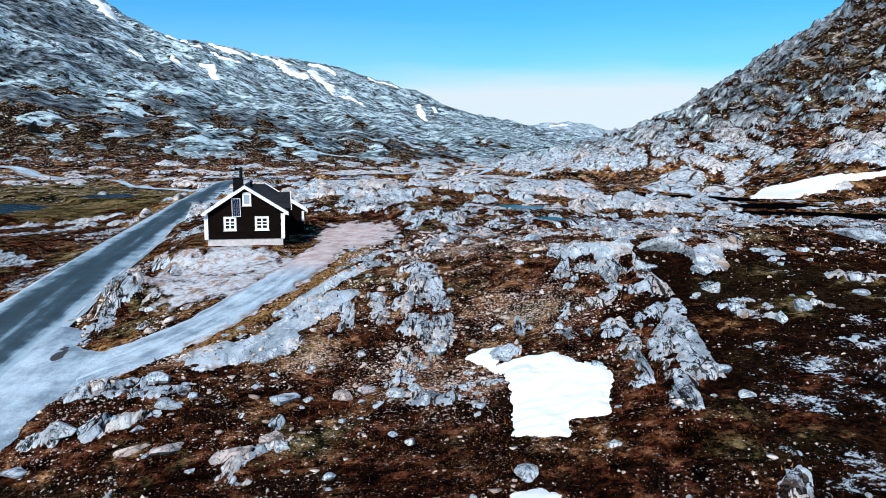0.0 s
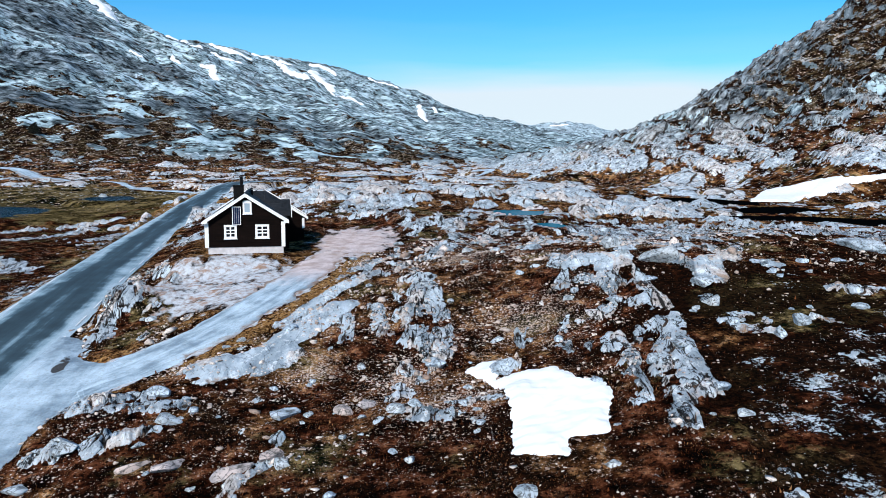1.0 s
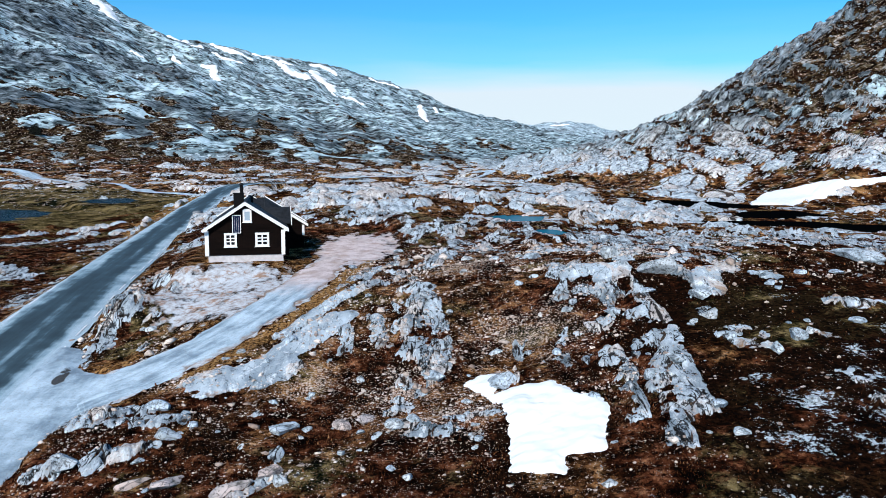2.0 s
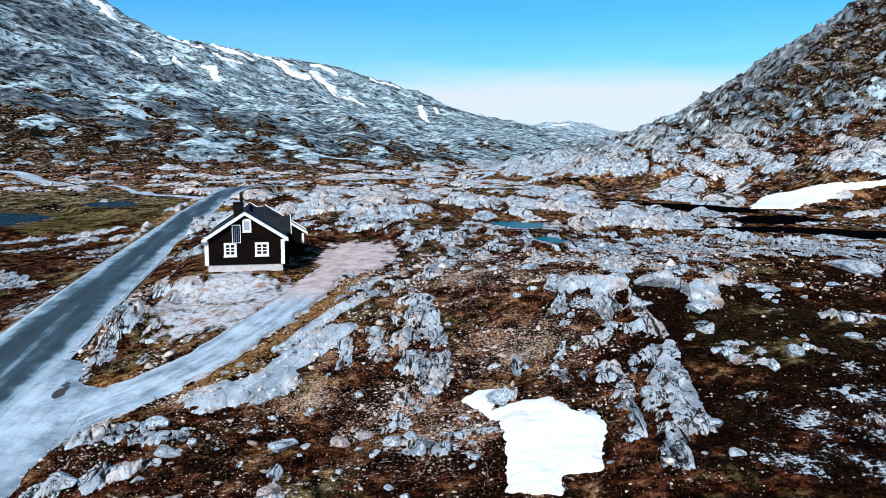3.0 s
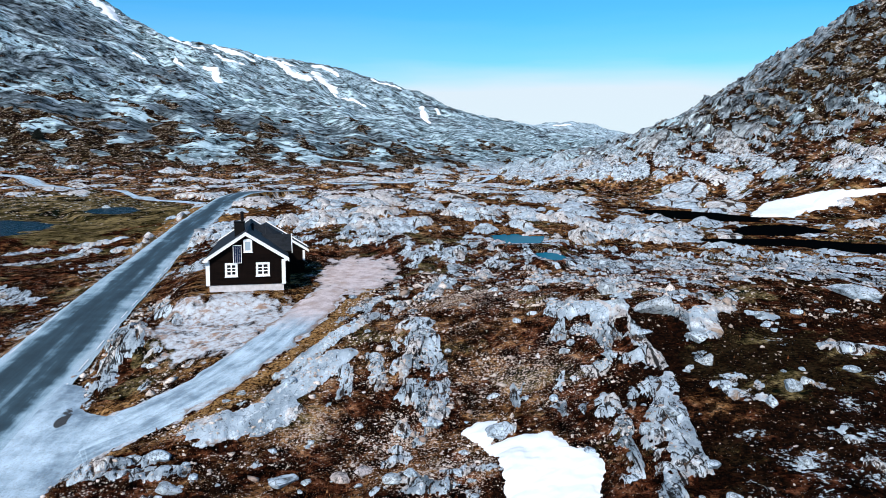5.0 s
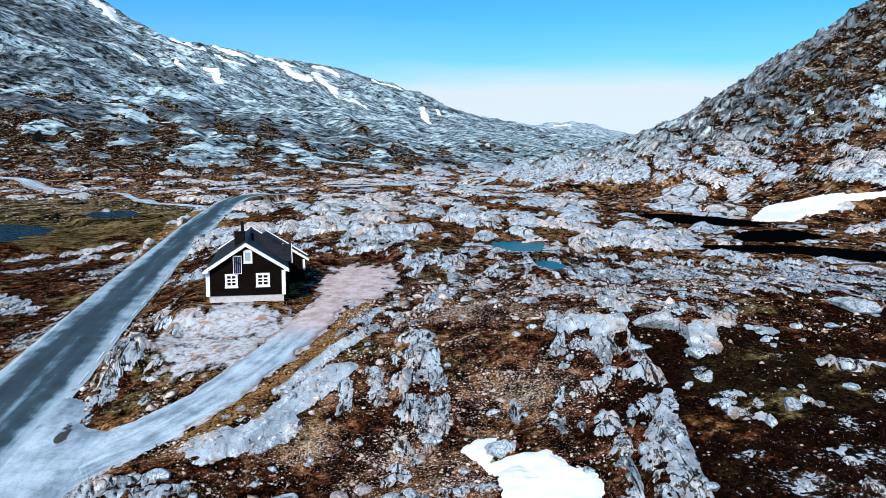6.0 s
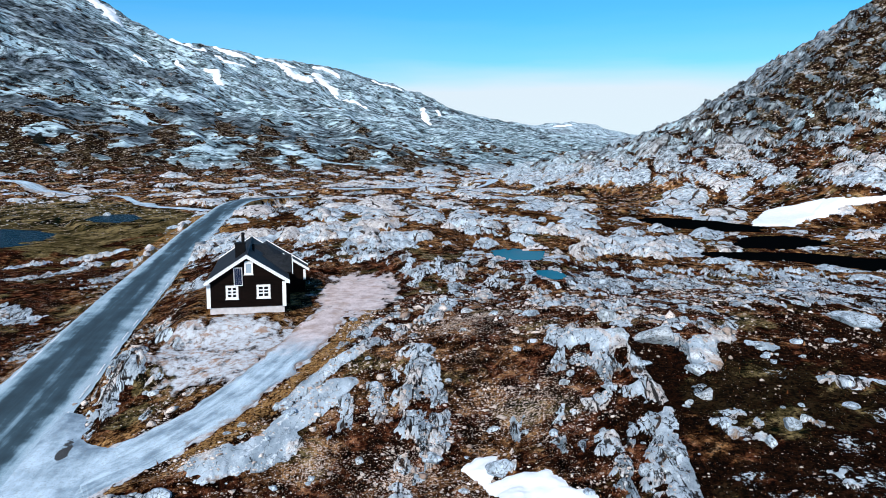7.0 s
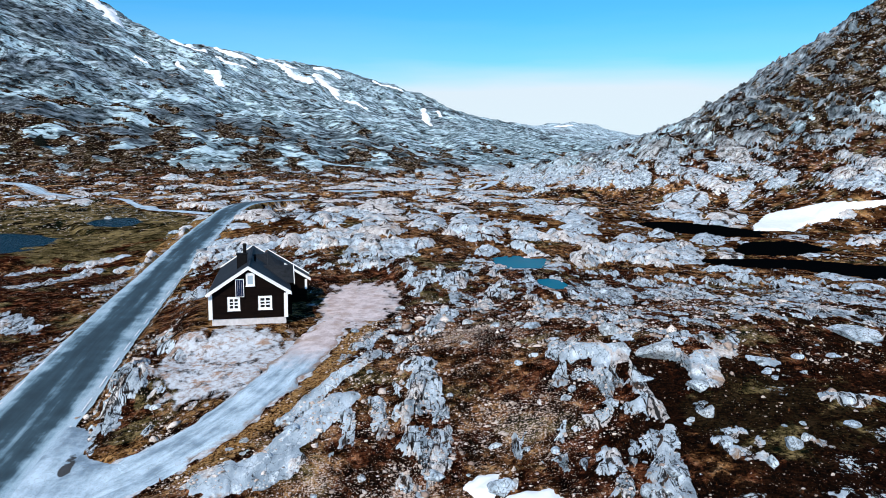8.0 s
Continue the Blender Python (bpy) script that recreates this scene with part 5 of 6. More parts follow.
    part("downpipe", boxes((W + 0.06, W + 0.13, 0.25, 0.32, 0.1, EAVE)), SOOT, house)
    part("wall_lamp", boxes((W + 0.05, W + 0.2, 1.6, 1.75, 2.35, 2.6), bevel=0.03), PAINT, house, "small white wall lamp")
    # chimney and flue
    stack = part("chimney", boxes((-1.12, -0.22, 3.9, 4.9, 3.9, 5.72), bevel=0.02), SOOT, house, "broad black chimney stack")
    part("chimney_cap", boxes((-1.18, -0.16, 3.84, 4.96, 5.72, 5.82), bevel=0.02), SOOT, stack)
    for x, y, r, z0, z1, name in ((-0.42, 4.5, 0.15, 5.7, 6.55, "flue"), (0.45, 5.9, 0.12, 4.4, 5.35, "roof_vent")):
        bm = bmesh.new()
        bmesh.ops.create_cone(bm, cap_ends=True, segments=14, radius1=r, radius2=r, depth=z1 - z0, matrix=Matrix.Translation((x, y, (z0 + z1) / 2)))
        bmesh.ops.create_cone(bm, cap_ends=True, segments=14, radius1=r * 1.7, radius2=r * 0.5, depth=0.16, matrix=Matrix.Translation((x, y, z1 + 0.10)))
        part(name, bm, SOOT, house, "black metal flue")
    # windows
    window(house, -1.28, 1.30, 1.06, 1.20, -0.03, 2, 3, GLASS)
    window(house, 1.38, 1.30, 1.18, 1.20, -0.03, 2, 3, GLASS)
    window(house, 0.16, 3.42, 0.74, 1.06, -0.03, 1, 1, PALE_GLASS, 0.15, True)
    # solar panel on its bracket
    panel = part("solar_panel", boxes((-1.06, -0.42, -0.20, -0.15, 2.52, 4.02)), CELLS, house, "dark blue solar panel in a light frame")
    for s in ((-1.10, -1.05, -0.215, -0.14, 2.48, 4.06), (-0.43, -0.38, -0.215, -0.14, 2.48, 4.06), (-1.05, -0.43, -0.212, -0.14, 2.48, 2.53), (-1.05, -0.43, -0.212, -0.14, 4.01, 4.06)):
        part("panel_frame", boxes(s), PAINT, panel, "light metal frame")
    for i in range(1, 4):
        x = -1.06 + 0.16 * i
        part("cell_line", boxes((x - 0.006, x + 0.006, -0.204, -0.2, 2.53, 4.01)), ALUMINIUM, panel)
    for x in (-0.95, -0.58):
        for z in (2.9, 3.6):
            part("panel_bracket", boxes((x, x + 0.05, -0.15, 0.0, z, z + 0.06)), SOOT, panel)
    return house


house = build_house()
# ---- snow ----
SNOWS = []


def on_snow(x, y):
    hit = np.zeros(np.shape(x), bool)
    for ring in SNOWS:
        odd = np.zeros(np.shape(x), bool)
        for (x0, y0), (x1, y1) in zip(ring, ring[1:] + ring[:1]):
            odd ^= ((y0 > y) != (y1 > y)) & (x < (x1 - x0) * (y - y0) / (y1 - y0 + 1e-9) + x0)
        hit |= odd
    return hit


def drape(name, X, Y, inside, lift, label, material=SNOW, group=""):
    """A sheet laid over the ground; it dips under the ground where inside falls below zero."""
    Z = terrain(X, Y)["z"] + lift * np.clip(inside, -1, 1)
    return tagged(new(name, grid_mesh(name, X, Y, Z, material)), label, "snow", group)


def snow_patch(outline, spacing, lift, ragged, label):
    """An old drift with a ragged edge inside a rough outline."""
    SNOWS.append(tuple(outline))
    px, py = [p[0] for p in outline] + [outline[0][0]], [p[1] for p in outline] + [outline[0][1]]
    X, Y = np.meshgrid(np.arange(min(px) - 1, max(px) + 1, spacing), np.arange(min(py) - 1, max(py) + 1, spacing))
    d, side, w = along(px, py, X, Y)
    odd = np.zeros(X.shape, bool)
    for i in range(len(outline)):
        x0, y0, x1, y1 = px[i], py[i], px[i + 1], py[i + 1]
        cross = (y0 > Y) != (y1 > Y)
        odd ^= cross & (X < (x1 - x0) * (Y - y0) / (y1 - y0 + 1e-9) + x0)
    d = np.where(odd, d, -d) + ragged * fbm(X / (4 * ragged), Y / (4 * ragged), 4, 91)
    return drape("snow_patch", X, Y, d / (3 * ragged), lift, label)


def snow_streak(places, half, lift=2.2, label="long old snow streak in a mountain gully"):
    """A drift along a gully, through the places given."""
    px, py = [p[0] for p in places], [p[1] for p in places]
    X, Y = np.meshgrid(np.arange(min(px) - 2 * half, max(px) + 2 * half, 2.0), np.arange(min(py) - 2 * half, max(py) + 2 * half, 2.0))
    d, side, w = along(px, py, X, Y)
    taper = 0.55 + 0.45 * np.sin(np.pi * np.clip(w / (len(px) - 1), 0.06, 0.94))
    inside = 1 - d / (0.62 * half * taper) + 0.75 * fbm(X / 9, Y / 9, 4, 95, 0.6)
    return drape("snow_streak", X, Y, inside * 1.5, lift, label, group="snow streaks on the mountain")


snow_patch(((1.1, 38.5), (2.0, 39.6), (3.2, 39.5), (2.7, 36.4), (4.3, 36.9), (5.6, 36.4), (6.3, 34.4), (7.3, 33.2), (7.5, 32.2), (6.8, 30.0), (6.5, 28.3), (5.0, 28.5), (4.6, 27.0), (2.7, 28.1), (3.0, 32.0), (2.8, 34.7), (1.9, 36.9)), 0.12, 0.16, 0.14, "thick white old snow patch on brown heath")
snow_patch(((1.7, 22.6), (2.3, 23.5), (3.2, 23.6), (3.8, 22.9), (3.3, 21.6), (2.0, 21.4)), 0.1, 0.12, 0.12, "small leftover snow patch on dark heath")
snow_patch(((64.5, 158), (70, 173), (80.0, 190), (85.8, 195), (88.2, 191), (91.0, 190), (93.6, 187.5), (95.5, 181), (102, 177), (114, 172), (114, 170), (101.6, 174.3), (94, 177), (90, 174.7), (86.4, 174), (80.6, 169.5), (70, 155.5), (66, 155)), 0.5, 0.5, 0.5, "broad white snow bank above the dark lake")
for half, places in (
        (16, ((-382, 827), (-368, 829), (-337, 789))), (8, ((-348, 858), (-330, 890), (-311, 930))), (9, ((-322, 905), (-303, 912), (-285, 905))),
        (9, ((-287, 950), (-257, 937), (-238, 942))), (5, ((-274, 912), (-251, 877), (-233, 882))), (5, ((-226, 716), (-213, 709), (-195, 662))),
        (7, ((-240, 979), (-221, 985), (-199, 952))), (12, ((-204, 958), (-181, 932), (-160, 892))), (5, ((-212, 997), (-196, 1000))),
        (9, ((-177, 1022), (-154, 1029), (-144, 1017))), (13, ((-165, 969), (-143, 907), (-130, 885))), (4, ((-128, 874), (-105, 839), (-89, 835))),
        (9, ((-103, 1085), (-83, 1079), (-65, 1043))), (7, ((-28, 897), (-20, 803))), (4, ((-14, 932), (-8, 875))), (4, ((-284, 698), (-272, 694))),
        (4, ((-254, 721), (-240, 699))), (14, ((273, 1926), (311, 1939)))):
    snow_streak(places, half)


def ribbon(name, px, py, half, material, label, category):
    """A path laid over the ground."""
    X, Y = np.meshgrid(np.arange(min(px) - 8, max(px) + 8, 0.7), np.arange(min(py) - 8, max(py) + 8, 0.7))
    line = smooth_line(px, py, 80)
    d, side, w = along(line[1], line[2], X, Y)
    at = np.interp(w, np.arange(80), line[0])
    inside = (np.interp(at, np.arange(len(half)), half) - d) / 1.2 + 0.3 * fbm(X / 3, Y / 3, 2, 97)
    Z = terrain(X, Y)["z"] + 0.22 * np.clip(inside, -1, 1) - 0.06
    across, run = np.clip(d / 3, 0, 1), at * 12
    tagged(new(name, grid_mesh(name, X, Y, Z, material, (("across", across), ("lengthways", run), ("yard", 0 * d)))), label, category, kind="structure")


ribbon("track", TRACK_X, TRACK_Y, (2.4, 2.2, 2.0, 2.8, 2.0, 2.0, 2.4, 5.5, 3.5, 2.5), GRAVEL, "pale gravel track across the marshy plain", "track")
ribbon("far_road", FAR_ROAD_X, FAR_ROAD_Y, (3.2, 3.2, 2.8, 2.6, 2.6, 2.8, 2.6), GRAVEL, "pale road winding on up the valley", "road")


# ---- stones ----
def ico(level):
    bm = bmesh.new()
    bmesh.ops.create_icosphere(bm, subdivisions=level, radius=1.0)
    v = np.array([p.co[:] for p in bm.verts])
    f = np.array([[p.index for p in q.verts] for q in bm.faces])
    bm.free()
    return v, f


def soup(name, verts, faces, material, label, category):
    """Many loose little shapes in one mesh."""
    me = bpy.data.meshes.new(name)
    me.vertices.add(len(verts))
    me.loops.add(faces.size)
    me.polygons.add(len(faces))
    me.vertices.foreach_set("co", verts.astype(np.float32).ravel())
    me.loops.foreach_set("vertex_index", faces.astype(np.int32).ravel())
    me.polygons.foreach_set("loop_start", np.arange(0, faces.size, faces.shape[1], dtype=np.int32))
    me.materials.append(material)
    me.update(calc_edges=True)
    return tagged(new(name, me), label, category, kind="stuff")


def open_ground(t):
    """Where loose stones and plants may lie."""
    return (t["gravel"] < 0.4) & (t["yard"] < 0.5) & (t["plain"] < 0.35)


def dry(x, y, z):
    ok = np.ones(np.shape(x), bool)
    for bx, by, rx, ry, turn, level in POOLS:
        ok &= ~((np.hypot((x - bx) / (1.7 * rx), (y - by) / (1.7 * ry)) < 1) & (z < level + 0.1))
    return ok


def loose_stones(name, rng, x, y, size, material, label, flat=0.6):
    t = terrain(x, y)
    keep = open_ground(t) & dry(x, y, t["z"]) & ~on_snow(x, y)
    keep &= rng.rand(len(x)) > np.maximum(0.85 * t["dark"], 0.72 * (y < 34) * (x > -12))
    x, y, z, size = x[keep], y[keep], t["z"][keep], size[keep]
    v, f = ico(1)
    n, k = len(x), len(v)
    shape = v[None] * (1 + 0.34 * rng.randn(n, k, 1)) * (size[:, None, None] * np.stack([rng.uniform(0.7, 1.3, n), rng.uniform(0.6, 1.0, n), flat * rng.uniform(0.6, 1.2, n)], 1)[:, None, :])
    a = rng.uniform(0, 2 * np.pi, n)
    c, s = np.cos(a)[:, None], np.sin(a)[:, None]
    P = np.stack([shape[..., 0] * c - shape[..., 1] * s + x[:, None], shape[..., 0] * s + shape[..., 1] * c + y[:, None], shape[..., 2] + (z + 0.12 * size)[:, None]], -1)
    F = (f[None] + (np.arange(n) * k)[:, None, None]).reshape(-1, 3)
    return soup(name, P.reshape(-1, 3), F, material, label, "stones")


def stone_material(name, dark, pale):
    m, nt, bsdf = mat_new(name)
    g = Nodes(nt)
    g.vector = g.coords()
    geo = nt.nodes.new("ShaderNodeNewGeometry")
    c = g.ramp(geo.outputs["Random Per Island"], (0.0, dark), (0.5, tuple(0.5 * (a + b) for a, b in zip(dark, pale))), (1.0, pale))
    c = g.mix(g.ramp(g.noise(7.0, 5, 0.7), (0.36, 0.75), (0.5, 0.0)), c, (0.10, 0.09, 0.085))
    nt.links.new(c, bsdf.inputs["Base Color"])
    bsdf.inputs["Roughness"].default_value = 0.9
    bsdf.inputs["Specular IOR Level"].default_value = 0.05
    return m


PEBBLE = stone_material("pale_loose_stone", (0.30, 0.215, 0.17), (0.80, 0.71, 0.65))
SCREE = stone_material("grey_scree", (0.08, 0.09, 0.10), (0.45, 0.50, 0.54))


def scatter(rng, n, r0, r1, spread, clump, level):
    """Places on a fan of ground, gathered in drifts."""
    r, a = np.exp(rng.uniform(np.log(r0), np.log(r1), n)), np.radians(rng.uniform(-spread, spread, n))
    x, y = r * np.sin(a), r * np.cos(a)
    keep = fbm(x / clump, y / clump, 3, 71) + 0.35 * rng.randn(n) > level
    return x[keep], y[keep]


def build_stones():
    rng = np.random.RandomState(4)
    x, y = scatter(rng, 100000, 19, 75, 34, 4.0, 0.22)
    keep = x > -30
    x, y = x[keep], y[keep]
    loose_stones("loose_stones", rng, x, y, 0.024 * np.exp(0.70 * rng.randn(len(x))) * (np.hypot(x, y) / 32) ** 1.0, PEBBLE, "small pale stones strewn over the heath")
    x, y = scatter(rng, 15000, 66, 240, 34, 14.0, 0.15)
    loose_stones("loose_rocks", rng, x, y, 0.13 * np.exp(0.5 * rng.randn(len(x))) * (np.hypot(x, y) / 120) ** 0.7, SCREE, "grey rocks strewn over the valley floor")
    x, y = rng.uniform(60, 230, 9000), rng.uniform(150, 460, 9000)
    keep = (mountains(x, y)[4] > 0.1) & (fbm(x / 25, y / 25, 3, 73) + 0.3 * rng.randn(len(x)) > 0.0)
    x, y = x[keep], y[keep]
    loose_stones("scree", rng, x, y, 0.30 * np.exp(0.55 * rng.randn(len(x))), SCREE, "grey scree and blocks on the mountainside")


build_stones()


def tuft_material():
    m, nt, bsdf = mat_new("dry_heath_plants")
    g = Nodes(nt)
    g.vector = g.coords()
    geo = nt.nodes.new("ShaderNodeNewGeometry")
    n = g.noise(0.35, 4, 0.6)
    v = g.math("ADD", g.math("MULTIPLY", geo.outputs["Random Per Island"], 0.55), g.math("MULTIPLY", n, 0.6))
    c = g.ramp(v, (0.30, (0.004, 0.002, 0.001)), (0.55, (0.030, 0.009, 0.004)), (0.74, (0.115, 0.040, 0.016)), (0.92, (0.33, 0.175, 0.08)))
    nt.links.new(c, bsdf.inputs["Base Color"])
    bsdf.inputs["Roughness"].default_value = 0.95
    bsdf.inputs["Specular IOR Level"].default_value = 0.0
    return m


def build_tufts():
    """Low heather and dry grass: small spiky clumps."""
    rng = np.random.RandomState(9)
    x, y = scatter(rng, 90000, 19, 85, 34, 3.0, -0.05)
    t = terrain(x, y)
    keep = open_ground(t) & dry(x, y, t["z"]) & (t["q"] < 0.02) & ~on_snow(x, y) & (rng.rand(len(x)) > 0.85 * t["dark"])
    x, y, z = x[keep], y[keep], t["z"][keep]
    n, blades = len(x), 4
    h = 0.055 * np.exp(0.4 * rng.randn(n, blades)) * (np.hypot(x, y)[:, None] / 35) ** 0.5
    a = rng.uniform(0, 2 * np.pi, (n, blades))
    w = 0.30 * h
    lean = rng.uniform(0.2, 0.9, (n, blades)) * h
    ca, sa = np.cos(a), np.sin(a)
    base = np.stack([x[:, None] + 0 * a, y[:, None] + 0 * a, z[:, None] - 0.02 + 0 * a], -1)
    P = np.stack([base + np.stack([-sa * w, ca * w, 0 * a], -1), base + np.stack([sa * w, -ca * w, 0 * a], -1), base + np.stack([ca * lean, sa * lean, h], -1)], 2)
    F = np.arange(n * blades * 3).reshape(-1, 3)
    soup("heather", P.reshape(-1, 3), F, tuft_material(), "low brown heather and dry grass clumps", "heath")


build_tufts()
# ---- boulders, each a thing of its own ----
def boulder(x, y, wide, tall, long=1.0, turn=0.0, label="pale grey boulder lying on brown heath", group="boulders on the slope", seed=0, material=BOULDER):
    """An angular block: a sphere cut by random planes, then roughened."""
    rng = np.random.RandomState(1000 + seed)
    v, f = ico(4)
    ways = rng.randn(11, 3)
    ways /= np.linalg.norm(ways, axis=1, keepdims=True)
    for way, cut in zip(ways, rng.uniform(0.42, 0.85, 11)):
        over = np.maximum(v @ way - cut, 0)
        v = v - over[:, None] * way[None]
    v = v * (1 + 0.05 * fbm(v[:, 0] * 2 + seed, v[:, 1] * 2 + v[:, 2], 3, seed + 5))[:, None]
    v[:, 2] = np.maximum(v[:, 2], -0.6)
    v = v * np.array([wide / 2 * 1.3, wide / 2 * long * 1.3, tall * 0.62])
    me = mesh_of("boulder", v, [tuple(q) for q in f], material, True)
    me.set_sharp_from_angle(angle=radians(28))
    ob = new("boulder", me)
    r = 0.35 * wide
    z = float(np.mean(terrain(x + r * np.array([-1, 1, 0, 0, 0]), y + r * np.array([0, 0, -1, 1, 0]))["z"]))
    ob.matrix_world = pose(x, y, z + 0.08 * tall, rng.uniform(-6, 6), rng.uniform(-6, 6), turn)
    return tagged(ob, label, "boulder", group)


FLAT, BLUE, PINK, SMALL = "broad flat pale rock slab bedded in the heath", "blue-grey angular boulder on dark heath", "long pinkish stone lying on dark heath", "small pale boulder on dark brown heath"
seed = 0
for label, places in (
        (FLAT, ((10.2, 44.0, 1.1, 0.35, 0.8, 0), (12.6, 45.6, 0.9, 0.3, 0.8, 20))),
        (BLUE, ((13.9, 48.3, 2.0, 1.7, 0.9, -15), (12.2, 53.8, 1.8, 1.2, 1.2, 20), (29.0, 52.6, 2.9, 1.2, 1.0, 0), (3.0, 37.2, 1.3, 1.1, 1.1, 30),
                (6.9, 33.4, 0.6, 0.45, 1.0, 10), (-20.2, 51.4, 0.7, 0.4, 1.1, -20), (-16.0, 30.9, 1.1, 0.7, 1.0, 40), (-12.6, 33.3, 1.2, 0.8, 1.0, 5), (2.9, 24.6, 0.9, 0.5, 1.0, 20))),
        (PINK, ((-8.3, 28.9, 0.75, 0.5, 2.4, -32), (-7.1, 29.9, 0.8, 0.55, 1.3, -25), (-11.0, 29.3, 0.7, 0.5, 1.9, -40), (-12.4, 29.5, 0.6, 0.35, 2.4, -50), (-3.7, 35.1, 1.1, 0.5, 0.9, 10), (-4.6, 34.6, 0.9, 0.45, 1.1, 35))),
        (SMALL, ((17.7, 36.7, 0.95, 0.8, 0.9, 0), (23.2, 48.3, 0.65, 0.55, 1.0, 20), (25.7, 48.5, 0.85, 0.4, 0.9, 0), (15.0, 41.3, 1.0, 0.7, 0.9, 15), (15.3, 44.3, 1.2, 0.6, 1.0, -20),
                 (3.1, 42.6, 0.68, 0.4, 0.9, 0), (-4.4, 40.0, 0.52, 0.45, 1.0, 0), (16.0, 35.1, 0.5, 0.7, 1.0, 30), (14.6, 37.2, 0.44, 0.38, 1.0, 0), (-6.5, 29.1, 0.7, 0.5, 1.0, 15), (1.3, 36.0, 0.6, 0.3, 0.9, 0),
                 (-16.8, 28.4, 0.85, 0.4, 1.0, 0), (-14.1, 36.2, 1.0, 0.6, 0.8, 20), (-91.5, 203, 2.4, 2.4, 1.0, 0), (-55.6, 153.8, 2.7, 1.1, 1.0, 0), (6.4, 40.5, 0.5, 0.4, 1.0, 0),
                 (8.2, 46.5, 0.7, 0.4, 1.1, 0), (0.5, 48.2, 0.45, 0.3, 1.0, 0), (5.3, 51.0, 0.55, 0.4, 1.0, 0), (-8.6, 37.5, 0.5, 0.35, 1.0, 0), (-6.8, 38.4, 0.45, 0.3, 1.0, 0),
                 (-1.3, 28.7, 0.45, 0.3, 1.0, 0), (6.0, 25.6, 0.5, 0.3, 1.0, 0), (-4.1, 26.2, 0.4, 0.3, 1.0, 0)))):
    for x, y, wide, tall, long, turn in places:
        seed += 1
        boulder(x, y, wide, tall, long, turn, label, seed=seed, material=PINKISH if label == PINK else BOULDER)


def strewn_boulders():
    """More boulders, built once in eight shapes and laid out over the slope."""
    rng = np.random.RandomState(77)
    shapes = [boulder(0, 60 + k, 1.0, rng.uniform(0.45, 0.75), rng.uniform(0.7, 1.3), 0, "grey boulder half sunk in the heath", seed=300 + k) for k in range(8)]
    x, y = scatter(rng, 1000, 21, 80, 31, 7.0, 0.38)
    t = terrain(x, y)
    keep = open_ground(t) & dry(x, y, t["z"]) & ~on_snow(x, y) & ((x > -13) | (y < 36)) & ((y > 33) | (rng.rand(len(x)) > 0.6)) & (rng.rand(len(x)) > 0.65 * t["dark"])
    x, y, z = x[keep][:170], y[keep][:170], t["z"][keep][:170]
    size = np.clip(0.34 * np.exp(0.5 * rng.randn(len(x))) * (np.hypot(x, y) / 35) ** 0.6, 0.2, 1.4)
    for i in range(len(x)):
        m = pose(x[i], y[i], z[i] + 0.02, rng.uniform(-12, 12), rng.uniform(-12, 12), rng.uniform(0, 360)) @ Matrix.Scale(size[i], 4)
        if i < 8:
            shapes[i].matrix_world = m
        else:
            ob = shapes[i % 8].copy()
            scene.collection.objects.link(ob)
            ob.matrix_world = m


strewn_boulders()
# ---- bend marker by the road ----
YELLOW = plain_material("yellow_sign_paint", (0.30, 0.13, 0.02), (0.42, 0.20, 0.03), 8, 0.5, 0.002)


def build_marker(x, y, turn):
    """A black and yellow bend marker on two posts."""
    sign = tagged(new("bend_marker"), "black and yellow bend marker on two posts by the road", "road sign")
    sign.matrix_world = pose(x, y, height(x, y), 0, 0, turn) @ Matrix.Scale(0.75, 4)
    for u in (-0.6, 0.6):
        part("post", boxes((u - 0.04, u + 0.04, 0.0, 0.08, -0.4, 2.1)), ALUMINIUM, sign, "grey metal post")
    board = part("board", boxes((-0.95, 0.95, -0.05, 0.0, 1.0, 2.2), bevel=0.01), SOOT, sign, "black sign board")
    for u in (-0.75, 0.15):
        part("chevron", slab([(u, -0.056, 1.1), (u + 0.25, -0.056, 1.1), (u + 0.6, -0.056, 1.6), (u + 0.25, -0.056, 2.1), (u, -0.056, 2.1), (u + 0.35, -0.056, 1.6)], (0, -0.006, 0)), YELLOW, board, "yellow chevron")
    return sign


build_marker(-57.2, 221.5, 8)


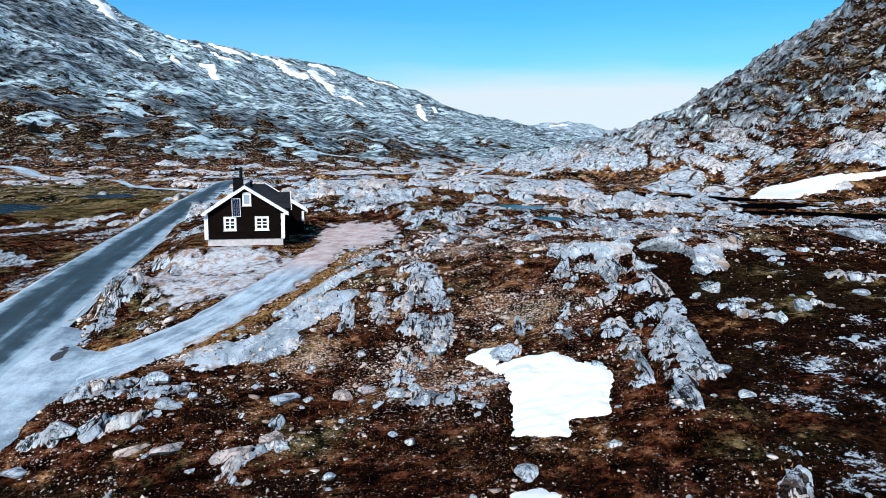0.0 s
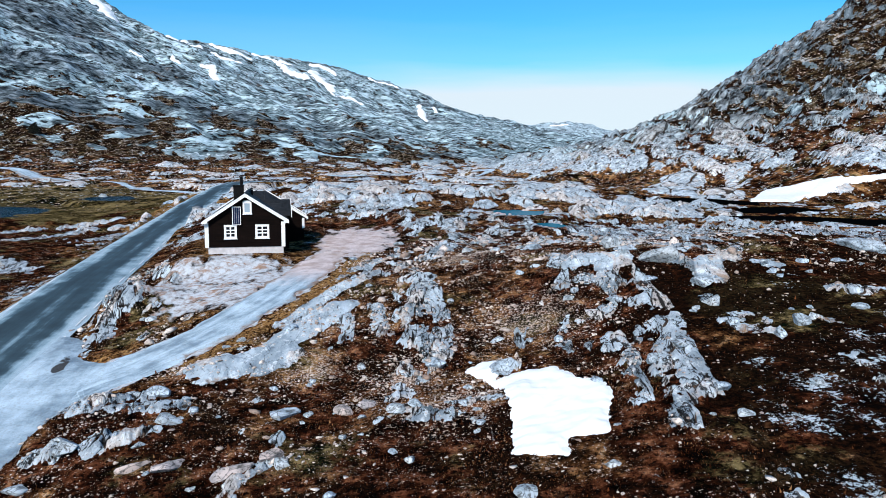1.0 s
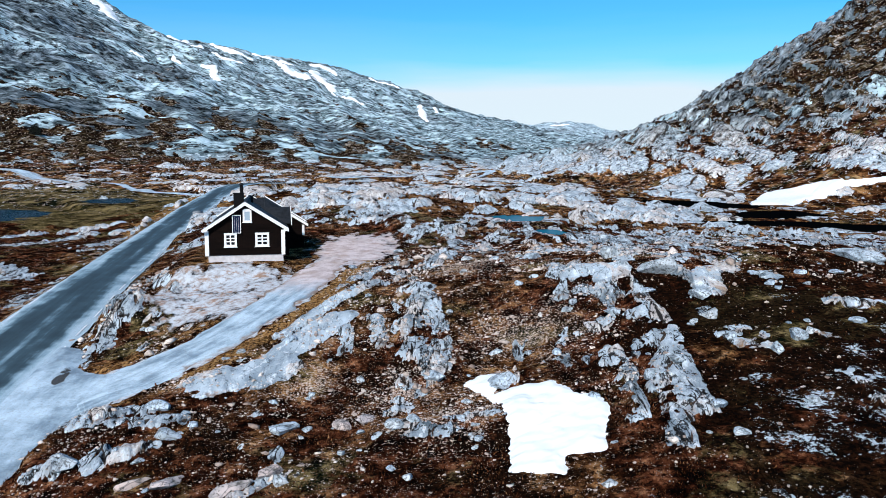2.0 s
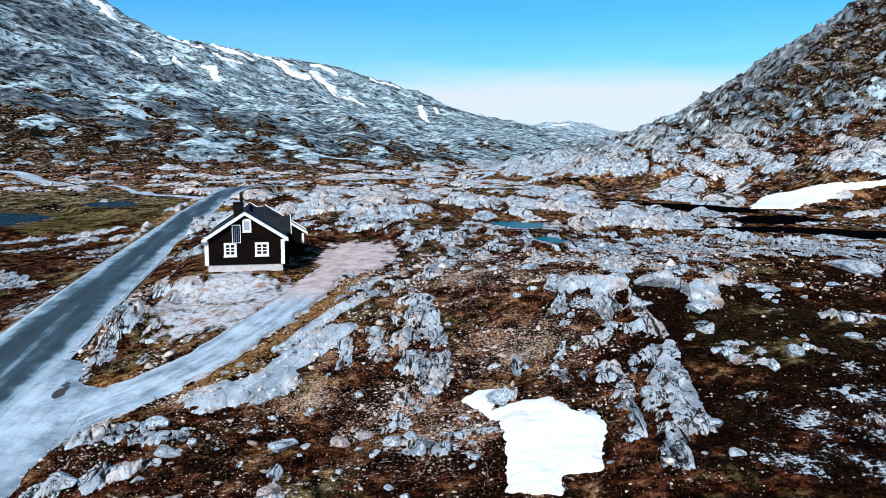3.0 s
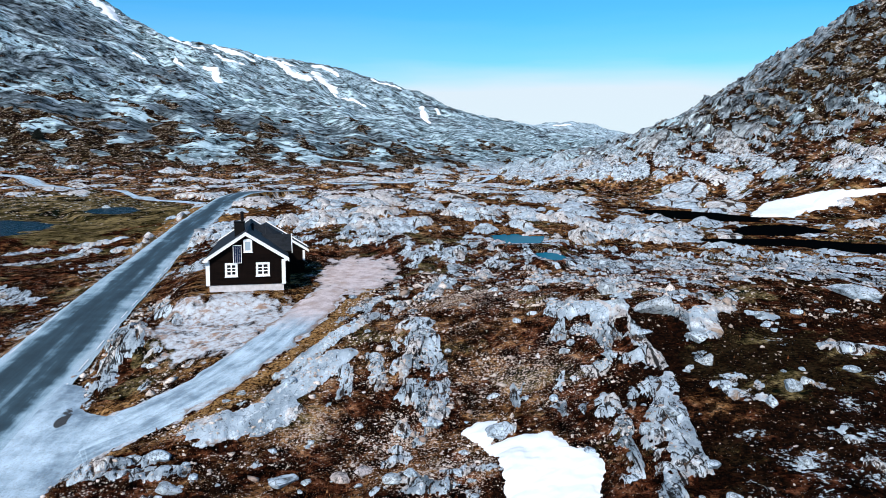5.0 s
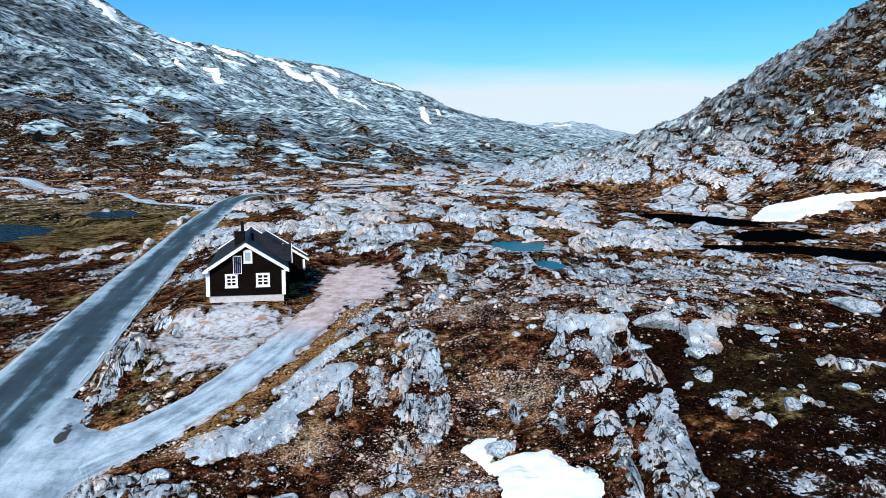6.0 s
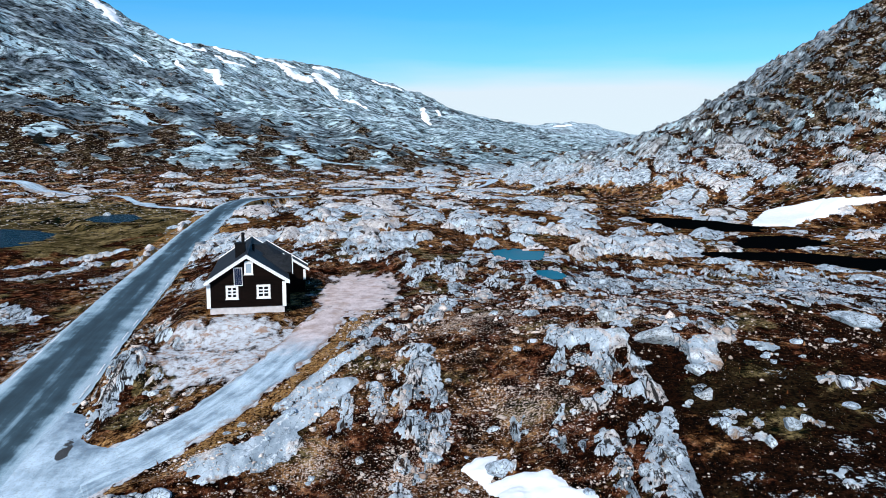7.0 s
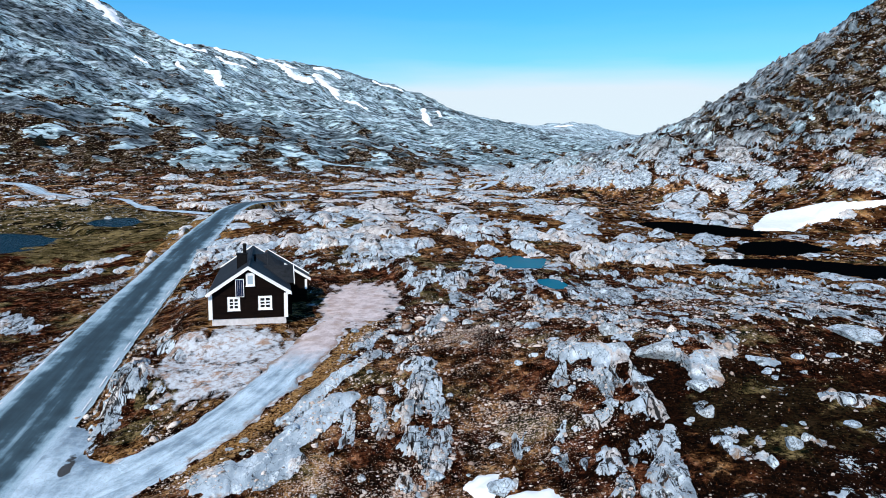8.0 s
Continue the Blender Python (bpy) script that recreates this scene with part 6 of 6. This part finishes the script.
# ---- dark juniper thicket at the foot of the mountain ----
LEAF = stone_material("dark_juniper", (0.002, 0.004, 0.003), (0.012, 0.018, 0.012))
BARK = plain_material("grey_bark", (0.02, 0.016, 0.012), (0.06, 0.05, 0.04), 6, 0.9, 0.02)


def build_juniper(x, y, wide, tall):
    rng = np.random.RandomState(31)
    bush = tagged(new("juniper"), "dark juniper thicket on the mountain foot", "bush")
    bush.matrix_world = pose(x, y, height(x, y) - 0.2)
    lobes = []
    for k in range(9):
        a, r = rng.uniform(0, 2 * math.pi), rng.uniform(0, 0.42) * wide
        top = tall * (0.45 + 0.55 * rng.rand()) * (1.1 - 1.2 * r / wide)
        lobes.append((r * math.cos(a), 0.6 * r * math.sin(a), top))
        bm = bmesh.new()
        bmesh.ops.create_cone(bm, cap_ends=True, segments=7, radius1=0.16, radius2=0.04, depth=top * 0.8, matrix=Matrix.Translation((lobes[-1][0], lobes[-1][1], top * 0.4)))
        part("stem", bm, BARK, bush)
    P = []
    for u, v, top in lobes:
        n = 420
        h = rng.rand(n) ** 0.8
        r = (1 - h) ** 0.6 * top * 0.45 * rng.uniform(0.5, 1.1, n)
        a = rng.uniform(0, 2 * np.pi, n)
        c = np.stack([u + r * np.cos(a), v + r * np.sin(a), 0.15 + h * top], 1)
        d = rng.randn(n, 2, 3) * 0.28
        P.append(np.stack([c, c + d[:, 0], c + d[:, 1]], 1).reshape(-1, 3))
    P = np.concatenate(P)
    me = bpy.data.meshes.new("crown")
    me.from_pydata(P.tolist(), [], np.arange(len(P)).reshape(-1, 3).tolist())
    me.materials.append(LEAF)
    new("crown", me).parent = bush
    return bush


build_juniper(-196.5, 366, 13.0, 7.0)


# ---- marker post on the ridge ----
def build_cairn(x, y):
    post = tagged(new("marker_post"), "lone dark marker post on the mountain ridge", "post")
    post.matrix_world = pose(x, y, height(x, y) - 0.4)
    part("pole", boxes((-0.18, 0.18, -0.18, 0.18, 0, 3.4), bevel=0.04), SOOT, post)
    part("crossbar", boxes((-0.6, 0.6, -0.2, -0.18, 2.6, 2.9)), SOOT, post)
    return post


build_cairn(188, 326)
